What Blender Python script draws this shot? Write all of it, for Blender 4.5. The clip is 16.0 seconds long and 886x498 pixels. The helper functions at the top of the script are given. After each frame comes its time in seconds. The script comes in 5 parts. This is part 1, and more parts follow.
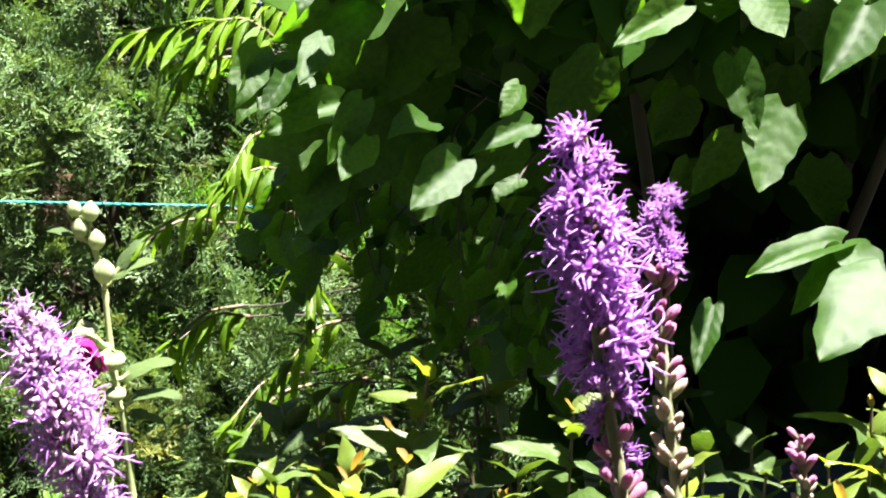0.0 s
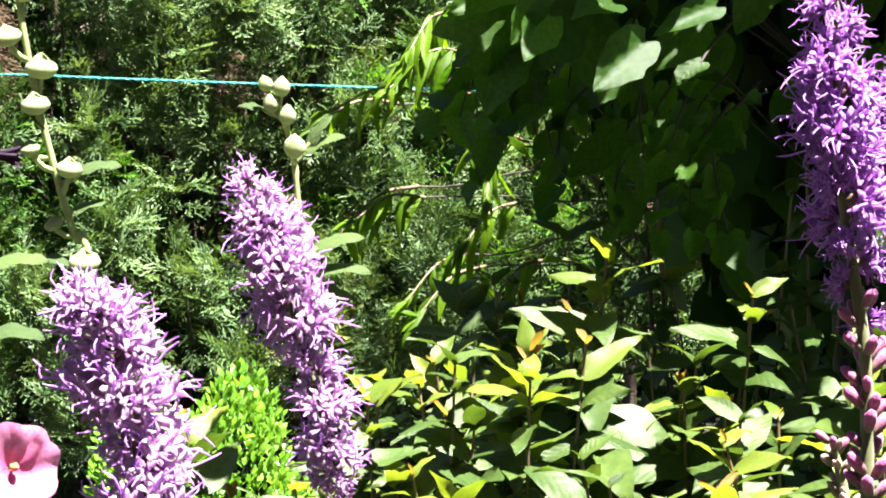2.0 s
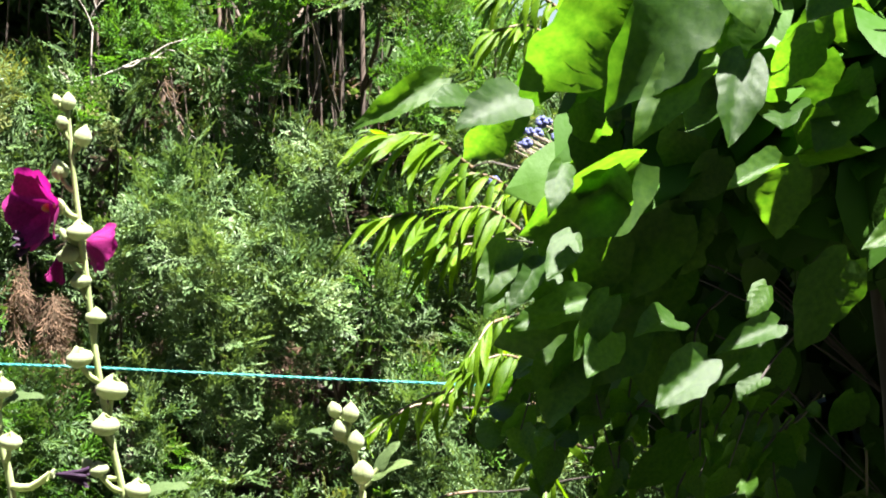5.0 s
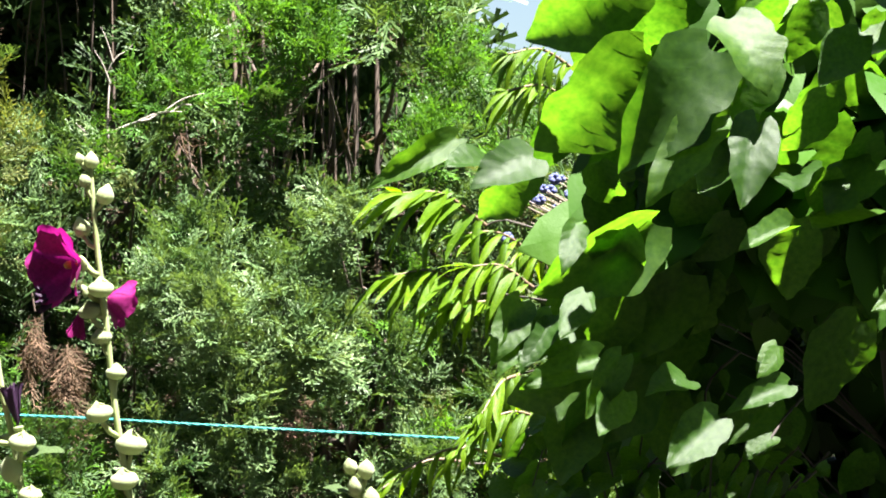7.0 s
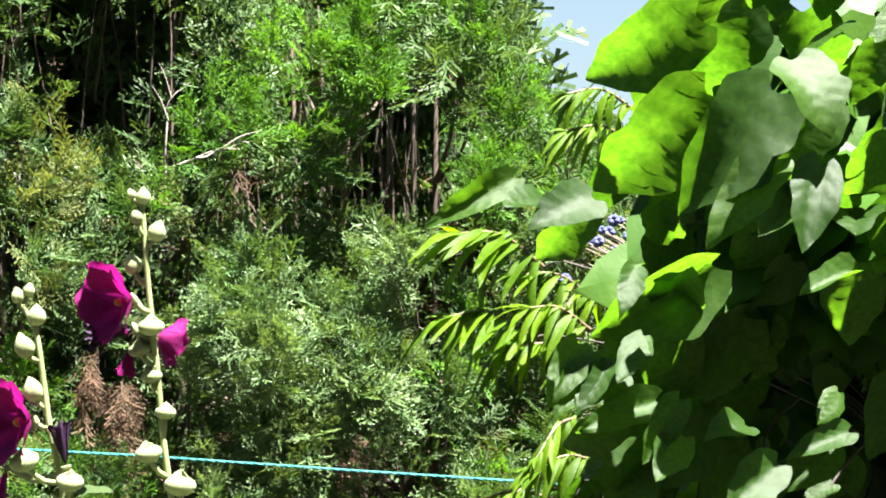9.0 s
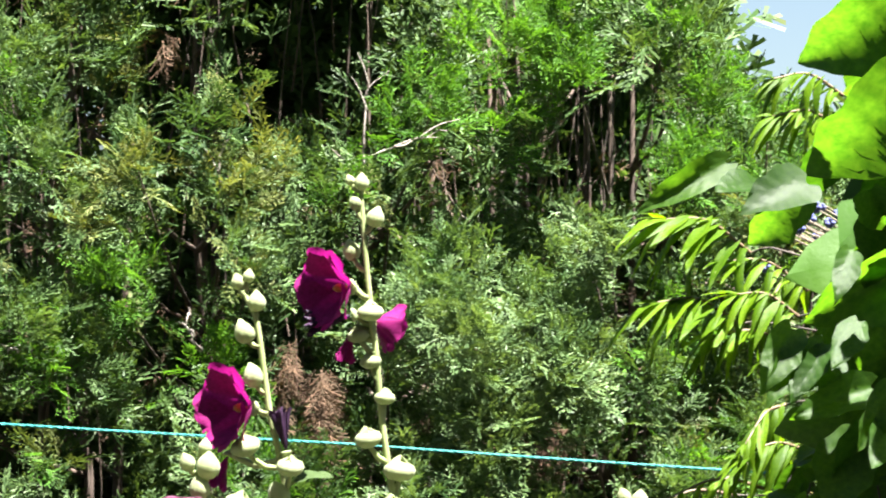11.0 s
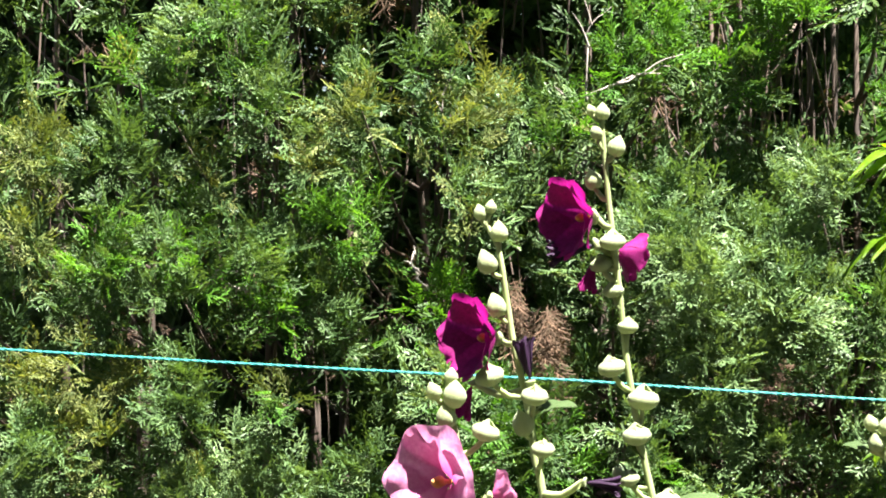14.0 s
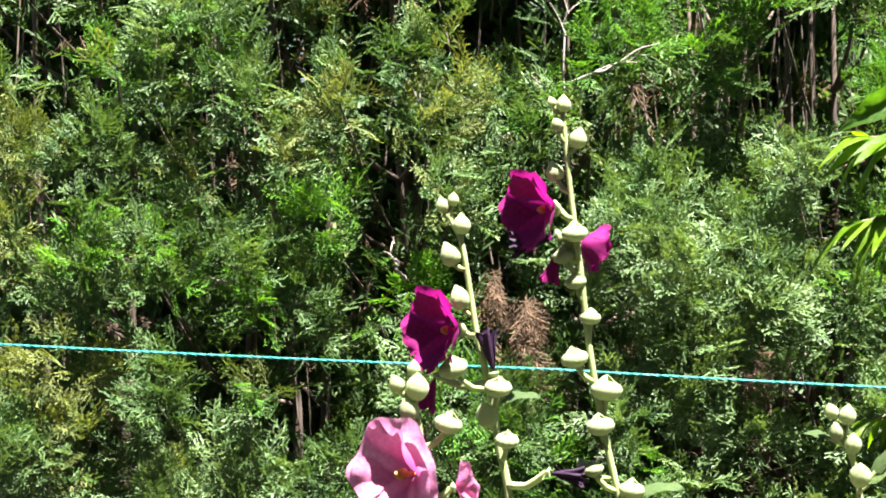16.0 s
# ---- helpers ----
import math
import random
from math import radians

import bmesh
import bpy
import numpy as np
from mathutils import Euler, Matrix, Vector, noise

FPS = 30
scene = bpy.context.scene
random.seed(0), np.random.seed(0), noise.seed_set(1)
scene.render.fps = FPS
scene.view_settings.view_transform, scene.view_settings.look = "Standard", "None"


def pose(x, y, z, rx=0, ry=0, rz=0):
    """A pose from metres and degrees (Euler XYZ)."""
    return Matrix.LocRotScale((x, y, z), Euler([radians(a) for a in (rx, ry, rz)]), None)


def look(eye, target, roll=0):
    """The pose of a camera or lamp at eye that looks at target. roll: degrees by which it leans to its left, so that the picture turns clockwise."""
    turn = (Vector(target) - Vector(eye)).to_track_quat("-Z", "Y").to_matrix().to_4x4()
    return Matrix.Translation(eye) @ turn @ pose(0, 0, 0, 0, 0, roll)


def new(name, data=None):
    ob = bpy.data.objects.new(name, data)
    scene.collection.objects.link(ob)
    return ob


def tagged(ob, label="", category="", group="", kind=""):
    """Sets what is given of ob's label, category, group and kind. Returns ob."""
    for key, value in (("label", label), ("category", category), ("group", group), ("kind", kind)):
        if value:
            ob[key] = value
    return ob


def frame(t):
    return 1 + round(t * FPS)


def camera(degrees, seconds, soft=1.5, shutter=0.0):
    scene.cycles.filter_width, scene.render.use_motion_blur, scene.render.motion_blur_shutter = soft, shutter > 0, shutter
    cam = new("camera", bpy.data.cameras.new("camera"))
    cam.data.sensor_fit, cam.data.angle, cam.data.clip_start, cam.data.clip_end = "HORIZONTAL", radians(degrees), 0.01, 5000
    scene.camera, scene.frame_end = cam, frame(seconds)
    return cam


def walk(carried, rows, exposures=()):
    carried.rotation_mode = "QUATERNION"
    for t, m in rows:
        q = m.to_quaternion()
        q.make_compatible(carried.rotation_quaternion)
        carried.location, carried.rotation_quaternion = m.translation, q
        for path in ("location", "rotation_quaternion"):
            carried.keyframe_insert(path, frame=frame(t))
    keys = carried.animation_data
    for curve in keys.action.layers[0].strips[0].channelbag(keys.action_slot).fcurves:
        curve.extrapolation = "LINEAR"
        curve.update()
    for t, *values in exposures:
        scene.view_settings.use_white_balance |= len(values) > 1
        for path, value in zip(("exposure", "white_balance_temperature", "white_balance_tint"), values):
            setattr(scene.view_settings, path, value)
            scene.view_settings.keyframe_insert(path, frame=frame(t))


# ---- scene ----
cam = camera(18.0, 16.0, 1.85, 0.3)
PATH = [
    (0, (0.041, 0.033, 1.307), (0.304, 2.013, 1.198), -2.0),
    (0.5, (0.033, 0.048, 1.303), (0.27, 2.029, 1.17), -1.9),
    (1, (0.022, 0.028, 1.305), (0.225, 2.012, 1.152), -1.6),
    (1.5, (0.017, 0.027, 1.304), (0.191, 2.012, 1.133), -1.5),
    (2, (0.018, 0.032, 1.301), (0.164, 2.018, 1.115), -1.4),
    (2.5, (0.024, 0.037, 1.298), (0.191, 2.02, 1.1), -1.7),
    (3, (0.016, 0.031, 1.303), (0.204, 2.015, 1.131), -1.6),
    (3.5, (0.01, 0.024, 1.313), (0.179, 2.015, 1.232), -1.5),
    (4, (0.012, 0.027, 1.323), (0.14, 2.023, 1.277), -1.5),
    (4.5, (0.003, 0.032, 1.334), (0.125, 2.028, 1.32), -1.1),
    (5, (0.002, 0.019, 1.342), (0.118, 2.016, 1.355), -0.8),
    (5.2, (0.0, 0.013, 1.345), (0.12, 2.01, 1.368), -0.6),
    (7.5, (-0.004, -0.02, 1.349), (0.097, 1.976, 1.407), -0.1),
    (8, (0.0, 0.0, 1.35), (0.091, 1.997, 1.422), 0.1),
    (8.2, (0.001, 0.005, 1.35), (0.091, 2.001, 1.426), 0.2),
    (10.3, (-0.021, 0.038, 1.345), (-0.032, 2.037, 1.425), 0.4),
    (10.5, (-0.027, 0.036, 1.344), (-0.052, 2.034, 1.421), 0.4),
    (11, (-0.027, 0.03, 1.346), (-0.094, 2.027, 1.417), 0.3),
    (11.5, (-0.023, 0.039, 1.344), (-0.147, 2.034, 1.408), 0.1),
    (12, (-0.045, 0.033, 1.341), (-0.206, 2.025, 1.396), -0.0),
    (12.5, (-0.055, 0.032, 1.342), (-0.242, 2.023, 1.391), -0.1),
    (13, (-0.055, 0.022, 1.342), (-0.266, 2.01, 1.388), -0.1),
    (13.5, (-0.054, 0.03, 1.337), (-0.266, 2.018, 1.374), -0.2),
    (14, (-0.05, 0.022, 1.336), (-0.27, 2.01, 1.365), -0.2),
    (14.5, (-0.05, 0.039, 1.336), (-0.268, 2.027, 1.36), -0.5),
    (15, (-0.049, 0.044, 1.332), (-0.267, 2.032, 1.349), -0.6),
    (15.5, (-0.036, 0.033, 1.335), (-0.253, 2.022, 1.349), -0.6),
    (16, (-0.028, 0.015, 1.339), (-0.239, 2.004, 1.36), -0.7),
]
walk(cam, [(t, look(eye, target, roll)) for t, eye, target, roll in PATH])

# ------------------------------------------------------------------ world and light
SUN_DIR = Vector((0.25, -0.21, 0.945)).normalized()      # towards the sun
world = bpy.data.worlds.new("sky")
scene.world = world
world.use_nodes = True
wn, wl = world.node_tree.nodes, world.node_tree.links
sky = wn.new("ShaderNodeTexSky")
sky.sky_type = "NISHITA"
sky.sun_disc = False
sky.sun_elevation = math.asin(SUN_DIR.z)
sky.sun_rotation = math.atan2(SUN_DIR.x, SUN_DIR.y)
sky.air_density, sky.dust_density, sky.ozone_density = 1.0, 1.0, 1.0
wn["Background"].inputs["Strength"].default_value = 0.0115
wl.new(sky.outputs["Color"], wn["Background"].inputs["Color"])

sun = new("sun", bpy.data.lights.new("sun", "SUN"))
sun.data.energy = 5.0
sun.data.angle = radians(0.53)
sun.data.color = (1.0, 0.945, 0.905)
sun.matrix_world = look(SUN_DIR * 30, (0, 0, 0))
scene.view_settings.exposure = 3.95


# ------------------------------------------------------------------ materials
def node_mat(name):
    m = bpy.data.materials.new(name)
    m.use_nodes = True
    t = m.node_tree
    return m, t.nodes, t.links, t.nodes["Principled BSDF"]


def ramp(nodes, stops):
    r = nodes.new("ShaderNodeValToRGB")
    els = r.color_ramp.elements
    while len(els) < len(stops):
        els.new(0.5)
    for e, (p, c) in zip(els, stops):
        e.position, e.color = p, (*c, 1)
    return r


def noise_node(nodes, links, scale, detail=3.0, rough=0.6, coords="Object"):
    tc = nodes.new("ShaderNodeTexCoord")
    n = nodes.new("ShaderNodeTexNoise")
    n.inputs["Scale"].default_value = scale
    n.inputs["Detail"].default_value = detail
    n.inputs["Roughness"].default_value = rough
    links.new(tc.outputs[coords], n.inputs["Vector"])
    return n


def bump_to(nodes, links, bsdf, height, strength, distance):
    b = nodes.new("ShaderNodeBump")
    b.inputs["Strength"].default_value = strength
    b.inputs["Distance"].default_value = distance
    links.new(height, b.inputs["Height"])
    links.new(b.outputs["Normal"], bsdf.inputs["Normal"])
    return b


def mix_rgb(nodes, links, kind, fac, a, b):
    m = nodes.new("ShaderNodeMix")
    m.data_type, m.blend_type = "RGBA", kind
    for sock, val in ((m.inputs[0], fac), (m.inputs[6], a), (m.inputs[7], b)):
        if isinstance(val, bpy.types.NodeSocket):
            links.new(val, sock)
        elif isinstance(val, (int, float)):
            sock.default_value = val
        else:
            sock.default_value = (*val, 1)
    return m.outputs[2]


def leaf_material(name, low, high, thin, through_gain=1.4, rough=0.45, scale=9.0, per="island", bump=0.25, fine=160.0, dry=None, spec=0.22):
    """Leaf: two-scale colour variation, gloss, and light passing through the blade."""
    m, n, l, p = node_mat(name)
    big = noise_node(n, l, scale, 3.0, 0.6)
    base = ramp(n, [(0.3, low), (0.7, high)])
    l.new(big.outputs["Fac"], base.inputs["Fac"])
    col = base.outputs["Color"]
    if per == "island":
        g = n.new("ShaderNodeNewGeometry")
        rnd = g.outputs["Random Per Island"]
    else:
        rnd = n.new("ShaderNodeObjectInfo").outputs["Random"]
    var = ramp(n, [(0.0, (0.5, 0.6, 0.5)), (0.5, (1.0, 1.0, 1.0)), (1.0, (1.5, 1.35, 1.25))])
    l.new(rnd, var.inputs["Fac"])
    col = mix_rgb(n, l, "MULTIPLY", 0.75, col, var.outputs["Color"])
    if dry:
        patch = noise_node(n, l, scale * 0.35, 2.0, 0.5)
        pr = ramp(n, [(dry[1], (0, 0, 0)), (dry[1] + 0.12, (1, 1, 1))])
        l.new(patch.outputs["Fac"], pr.inputs["Fac"])
        col = mix_rgb(n, l, "MIX", pr.outputs["Color"], col, dry[0])
    l.new(col, p.inputs["Base Color"])
    small = noise_node(n, l, fine, 4.0, 0.65)
    rr = ramp(n, [(0.3, (rough - 0.08,) * 3), (0.7, (rough + 0.12,) * 3)])
    l.new(small.outputs["Fac"], rr.inputs["Fac"])
    l.new(rr.outputs["Color"], p.inputs["Roughness"])
    p.inputs["Specular IOR Level"].default_value = spec
    bump_to(n, l, p, small.outputs["Fac"], bump, 0.002)
    if thin > 0:
        tr = n.new("ShaderNodeBsdfTranslucent")
        warm = mix_rgb(n, l, "MULTIPLY", 1.0, col, (1.5 * through_gain, 1.45 * through_gain, 0.55 * through_gain))
        l.new(warm, tr.inputs["Color"])
        mx = n.new("ShaderNodeMixShader")
        mx.inputs[0].default_value = thin
        l.new(p.outputs[0], mx.inputs[1])
        l.new(tr.outputs[0], mx.inputs[2])
        l.new(mx.outputs[0], n["Material Output"].inputs["Surface"])
    return m


def add_veins(m, pairs=7.0, slope=0.8, tint=(1.3, 1.2, 1.1), depth=0.0012):
    """A midrib and side veins in the leaf's own coordinates, lighter and pressed in."""
    n, l = m.node_tree.nodes, m.node_tree.links
    p = n["Principled BSDF"]
    tc = n.new("ShaderNodeTexCoord")
    xyz = n.new("ShaderNodeSeparateXYZ")
    l.new(tc.outputs["Object"], xyz.inputs[0])

    def calc(op, a, b=0.0):
        k = n.new("ShaderNodeMath")
        k.operation = op
        for sock, val in zip(k.inputs, (a, b)):
            if isinstance(val, (int, float)):
                sock.default_value = val
            else:
                l.new(val, sock)
        return k.outputs[0]

    side = calc("ABSOLUTE", xyz.outputs["X"])
    run = calc("MULTIPLY", calc("SUBTRACT", xyz.outputs["Y"], calc("MULTIPLY", side, slope)), pairs)
    saw = calc("ABSOLUTE", calc("SUBTRACT", calc("FRACT", run), 0.5))
    lateral = calc("LESS_THAN", saw, 0.035)
    mid = calc("LESS_THAN", side, 0.012)
    vein = calc("MAXIMUM", lateral, mid)
    src = p.inputs["Base Color"].links[0].from_socket
    col = mix_rgb(n, l, "MULTIPLY", calc("MULTIPLY", vein, 0.6), src, tint)
    l.new(col, p.inputs["Base Color"])
    bump = p.inputs["Normal"].links[0].from_node
    second = n.new("ShaderNodeBump")
    second.inputs["Strength"].default_value = 0.22
    second.inputs["Distance"].default_value = depth
    puff = calc("MULTIPLY", saw, 2.0)
    l.new(calc("MULTIPLY", puff, calc("SUBTRACT", 1.0, mid)), second.inputs["Height"])
    l.new(bump.outputs["Normal"], second.inputs["Normal"])
    l.new(second.outputs["Normal"], p.inputs["Normal"])


def bark_material(name, low, high, scale=30.0, rough=0.85, stretch=0.15):
    m, n, l, p = node_mat(name)
    tc = n.new("ShaderNodeTexCoord")
    mp = n.new("ShaderNodeMapping")
    mp.inputs["Scale"].default_value = (1, 1, stretch)
    l.new(tc.outputs["Object"], mp.inputs["Vector"])
    a = n.new("ShaderNodeTexNoise")
    a.inputs["Scale"].default_value, a.inputs["Detail"].default_value = scale, 6
    l.new(mp.outputs[0], a.inputs["Vector"])
    r = ramp(n, [(0.3, low), (0.7, high)])
    l.new(a.outputs["Fac"], r.inputs["Fac"])
    l.new(r.outputs["Color"], p.inputs["Base Color"])
    p.inputs["Roughness"].default_value = rough
    bump_to(n, l, p, a.outputs["Fac"], 0.6, 0.004)
    return m


def fuzzy_material(name, low, high, scale=120.0, thin=0.0, sheen=0.1, rough=0.7):
    m, n, l, p = node_mat(name)
    a = noise_node(n, l, scale, 4.0, 0.6)
    b = noise_node(n, l, scale * 0.2, 2.0, 0.5)
    r = ramp(n, [(0.25, low), (0.75, high)])
    l.new(b.outputs["Fac"], r.inputs["Fac"])
    tint = ramp(n, [(0.3, (0.82, 0.85, 0.8)), (0.7, (1.08, 1.08, 1.05))])
    l.new(a.outputs["Fac"], tint.inputs["Fac"])
    col = mix_rgb(n, l, "MULTIPLY", 1.0, r.outputs["Color"], tint.outputs["Color"])
    l.new(col, p.inputs["Base Color"])
    p.inputs["Roughness"].default_value = rough
    p.inputs["Sheen Weight"].default_value = sheen
    p.inputs["Specular IOR Level"].default_value = 0.2
    bump_to(n, l, p, a.outputs["Fac"], 0.3, 0.0008)
    if thin > 0:
        tr = n.new("ShaderNodeBsdfTranslucent")
        l.new(col, tr.inputs["Color"])
        mx = n.new("ShaderNodeMixShader")
        mx.inputs[0].default_value = thin
        l.new(p.outputs[0], mx.inputs[1])
        l.new(tr.outputs[0], mx.inputs[2])
        l.new(mx.outputs[0], n["Material Output"].inputs["Surface"])
    return m


M_THUJA = leaf_material("thuja_scale_leaves", (0.019, 0.045, 0.0135), (0.0570, 0.097, 0.0320), 0.30, 1.0, 0.48, 4.0, "island", 0.1, 300,
                        ((0.098, 0.096, 0.034), 0.66), 0.12)
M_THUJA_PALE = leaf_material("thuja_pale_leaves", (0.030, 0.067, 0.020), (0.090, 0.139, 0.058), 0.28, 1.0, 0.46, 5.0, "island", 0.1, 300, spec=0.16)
# The sunlit, see-through green of the high tops, put into the leaf colour
M_THUJA_SUNLIT = leaf_material("thuja_sunlit_leaves", (0.024, 0.0700, 0.008), (0.062, 0.148, 0.018), 0.40, 1.1, 0.48, 4.0, "island", 0.1, 300, spec=0.10)
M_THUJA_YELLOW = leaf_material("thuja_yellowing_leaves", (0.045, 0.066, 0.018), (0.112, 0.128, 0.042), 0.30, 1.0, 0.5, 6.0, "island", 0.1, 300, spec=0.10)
M_THUJA_DRY = leaf_material("thuja_dry_twigs", (0.026, 0.017, 0.011), (0.088, 0.058, 0.038), 0.1, 1.0, 0.8, 8.0, "island", 0.1, 200, spec=0.1)
M_BARK = bark_material("thuja_bark", (0.018, 0.012, 0.008), (0.078, 0.053, 0.036), 40.0)
M_BARK_DARK = bark_material("dark_bark", (0.0105, 0.0075, 0.00525), (0.0338, 0.0255, 0.018), 40.0)
M_TWIG_PALE = bark_material("bleached_twig", (0.121, 0.102, 0.084), (0.241, 0.218, 0.186), 60.0)
M_BIGLEAF = leaf_material("broad_leaf", (0.0105, 0.0350, 0.0025), (0.0235, 0.0570, 0.0050), 0.54, 2.35, 0.42, 14.0, "object", 0.30, 90, spec=0.24)
# Shaded copy of the broad leaf: nearly opaque, so the hollow stays dark
M_BIGLEAF_SHADED = leaf_material("shaded_inner_leaf", (0.0128, 0.0375, 0.00375), (0.0218, 0.0525, 0.00675), 0.10, 0.9, 0.45, 6.0, "island", 0.3, 90, spec=0.08)
add_veins(M_BIGLEAF, 6.0)
M_PEACH = leaf_material("narrow_leaf", (0.032, 0.076, 0.002), (0.064, 0.116, 0.004), 0.52, 1.75, 0.42, 16.0, "object", 0.25, 120, spec=0.13)
M_TWIG = bark_material("red_brown_twig", (0.046, 0.028, 0.013), (0.092, 0.060, 0.028), 60.0, 0.6)
M_SHRUBLEAF = leaf_material("shrub_leaf", (0.0200, 0.0420, 0.0078), (0.041, 0.0660, 0.0138), 0.35, 1.1, 0.40, 14.0, "object", 0.3, 110, spec=0.26)
add_veins(M_SHRUBLEAF, 7.0, 1.2)
M_YOUNG = leaf_material("young_leaf", (0.056, 0.094, 0.0105), (0.092, 0.112, 0.018), 0.45, 1.2, 0.4, 20.0, "object", 0.2, 120)
M_BUDLEAF = leaf_material("orange_leaf_bud", (0.128, 0.0713, 0.021), (0.18, 0.128, 0.0375), 0.4, 1.2, 0.45, 30.0, "object", 0.2, 160)
M_BOX = leaf_material("box_leaf", (0.046, 0.128, 0.009), (0.090, 0.190, 0.0165), 0.3, 1.3, 0.4, 10.0, "island", 0.1, 200)
M_STEM = fuzzy_material("green_stem", (0.0605, 0.0698, 0.0279), (0.112, 0.112, 0.0512), 90.0)
M_HOLLY = fuzzy_material("felted_pale_green", (0.200, 0.240, 0.108), (0.322, 0.358, 0.205), 220.0, 0.5, 0.12)
M_HOLLYSTEM = fuzzy_material("felted_green_stem", (0.188, 0.24, 0.0863), (0.315, 0.36, 0.169), 160.0, 0.4, 0.1)
M_HOLLYLEAF = leaf_material("felted_leaf", (0.021, 0.0413, 0.009), (0.0413, 0.0675, 0.0188), 0.3, 1.2, 0.7, 30.0, "object", 0.4, 200)
add_veins(M_HOLLYLEAF, 5.0, 1.0)
M_MAGENTA = fuzzy_material("magenta_petal", (0.125, 0.0028, 0.063), (0.225, 0.0056, 0.118), 60.0, 0.45, 0.0, 0.7)
M_WILT = fuzzy_material("wilted_petal", (0.006, 0.00113, 0.009), (0.0165, 0.00225, 0.0195), 80.0, 0.1, 0.0, 0.7)
M_PINK = fuzzy_material("pink_petal", (0.46, 0.135, 0.30), (0.60, 0.270, 0.43), 50.0, 0.45, 0.0, 0.6)


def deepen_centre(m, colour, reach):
    """A deeper colour towards the mesh's origin; the pink petals are dyed so at the throat."""
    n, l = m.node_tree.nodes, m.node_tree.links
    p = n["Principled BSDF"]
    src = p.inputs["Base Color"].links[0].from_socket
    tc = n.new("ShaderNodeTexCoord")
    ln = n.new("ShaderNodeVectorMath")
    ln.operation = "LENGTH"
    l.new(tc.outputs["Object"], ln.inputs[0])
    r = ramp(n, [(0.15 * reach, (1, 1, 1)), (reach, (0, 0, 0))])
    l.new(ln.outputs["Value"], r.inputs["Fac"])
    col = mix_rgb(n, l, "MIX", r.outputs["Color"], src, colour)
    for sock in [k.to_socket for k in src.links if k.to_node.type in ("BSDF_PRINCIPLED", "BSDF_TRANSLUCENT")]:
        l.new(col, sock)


deepen_centre(M_PINK, (0.39, 0.0525, 0.195), 0.85)
M_EYE = fuzzy_material("yellow_stamens", (0.3, 0.105, 0.0225), (0.413, 0.195, 0.045), 400.0)
M_FILAMENT = fuzzy_material("violet_floret", (0.33, 0.105, 0.43), (0.52, 0.285, 0.65), 70.0, 0.55, 0.0, 0.6)
M_FILAMENT_PALE = fuzzy_material("pale_pink_floret", (0.430, 0.210, 0.46), (0.64, 0.480, 0.67), 70.0, 0.55, 0.0, 0.6)
M_STYLE = fuzzy_material("violet_style", (0.39, 0.135, 0.52), (0.57, 0.330, 0.72), 70.0, 0.5, 0.0, 0.6)
# florets: darker purple towards the head's centre, to add depth
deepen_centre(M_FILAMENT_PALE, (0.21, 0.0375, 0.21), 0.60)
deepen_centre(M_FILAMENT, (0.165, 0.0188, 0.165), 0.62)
M_CALYX = fuzzy_material("purple_green_bract", (0.102, 0.0465, 0.0605), (0.158, 0.116, 0.0744), 150.0, 0.1)
M_LIABUD = fuzzy_material("magenta_bud", (0.225, 0.0225, 0.128), (0.42, 0.128, 0.285), 60.0, 0.2)
M_LIAPALE = fuzzy_material("pale_bud", (0.27, 0.18, 0.15), (0.375, 0.27, 0.24), 150.0, 0.3)
deepen_centre(M_LIABUD, (0.085, 0.075, 0.040), 0.95)
deepen_centre(M_LIAPALE, (0.110, 0.125, 0.045), 0.80)
M_ROPE = fuzzy_material("turquoise_cord", (0.003, 0.0938, 0.0863), (0.009, 0.158, 0.146), 300.0, 0.0, 0.2, 0.45)
M_SOIL = bark_material("soil_and_grass", (0.0075, 0.009, 0.00375), (0.021, 0.021, 0.009), 9.0, 0.95, 1.0)


# ------------------------------------------------------------------ mesh helpers
def mesh_np(name, V, F, mat, smooth=True):
    """A mesh from vertex rows and a faces array (n x 3 or n x 4)."""
    me = bpy.data.meshes.new(name)
    V = np.asarray(V, np.float32)
    F = np.asarray(F, np.int32)
    me.vertices.add(len(V))
    me.vertices.foreach_set("co", V.ravel())
    k = F.shape[1]
    me.loops.add(F.size)
    me.loops.foreach_set("vertex_index", F.ravel())
    me.polygons.add(len(F))
    me.polygons.foreach_set("loop_start", np.arange(0, F.size, k, dtype=np.int32))
    me.polygons.foreach_set("use_smooth", np.full(len(F), smooth))
    me.update(calc_edges=True)
    me.materials.append(mat)
    return me


def thing(name, place=(0, 0, 0)):
    e = new(name)
    e.empty_display_size = 0.05
    e.matrix_basis = Matrix.Translation(place)
    return e


def part(name, me, parent, m=None, label=""):
    """Link a mesh as one object under a thing or a part; m is its pose in the parent's space."""
    o = new(name, me)
    o.parent = parent
    if m is not None:
        o.matrix_basis = m
    if label:
        o["label"] = label
    return o


def join(pieces):
    """One (V, F) from several with faces of the same size."""
    vs, fs, k = [], [], 0
    for v, f in pieces:
        vs.append(np.asarray(v, float))
        fs.append(np.asarray(f, int) + k)
        k += len(v)
    return np.concatenate(vs), np.concatenate(fs)


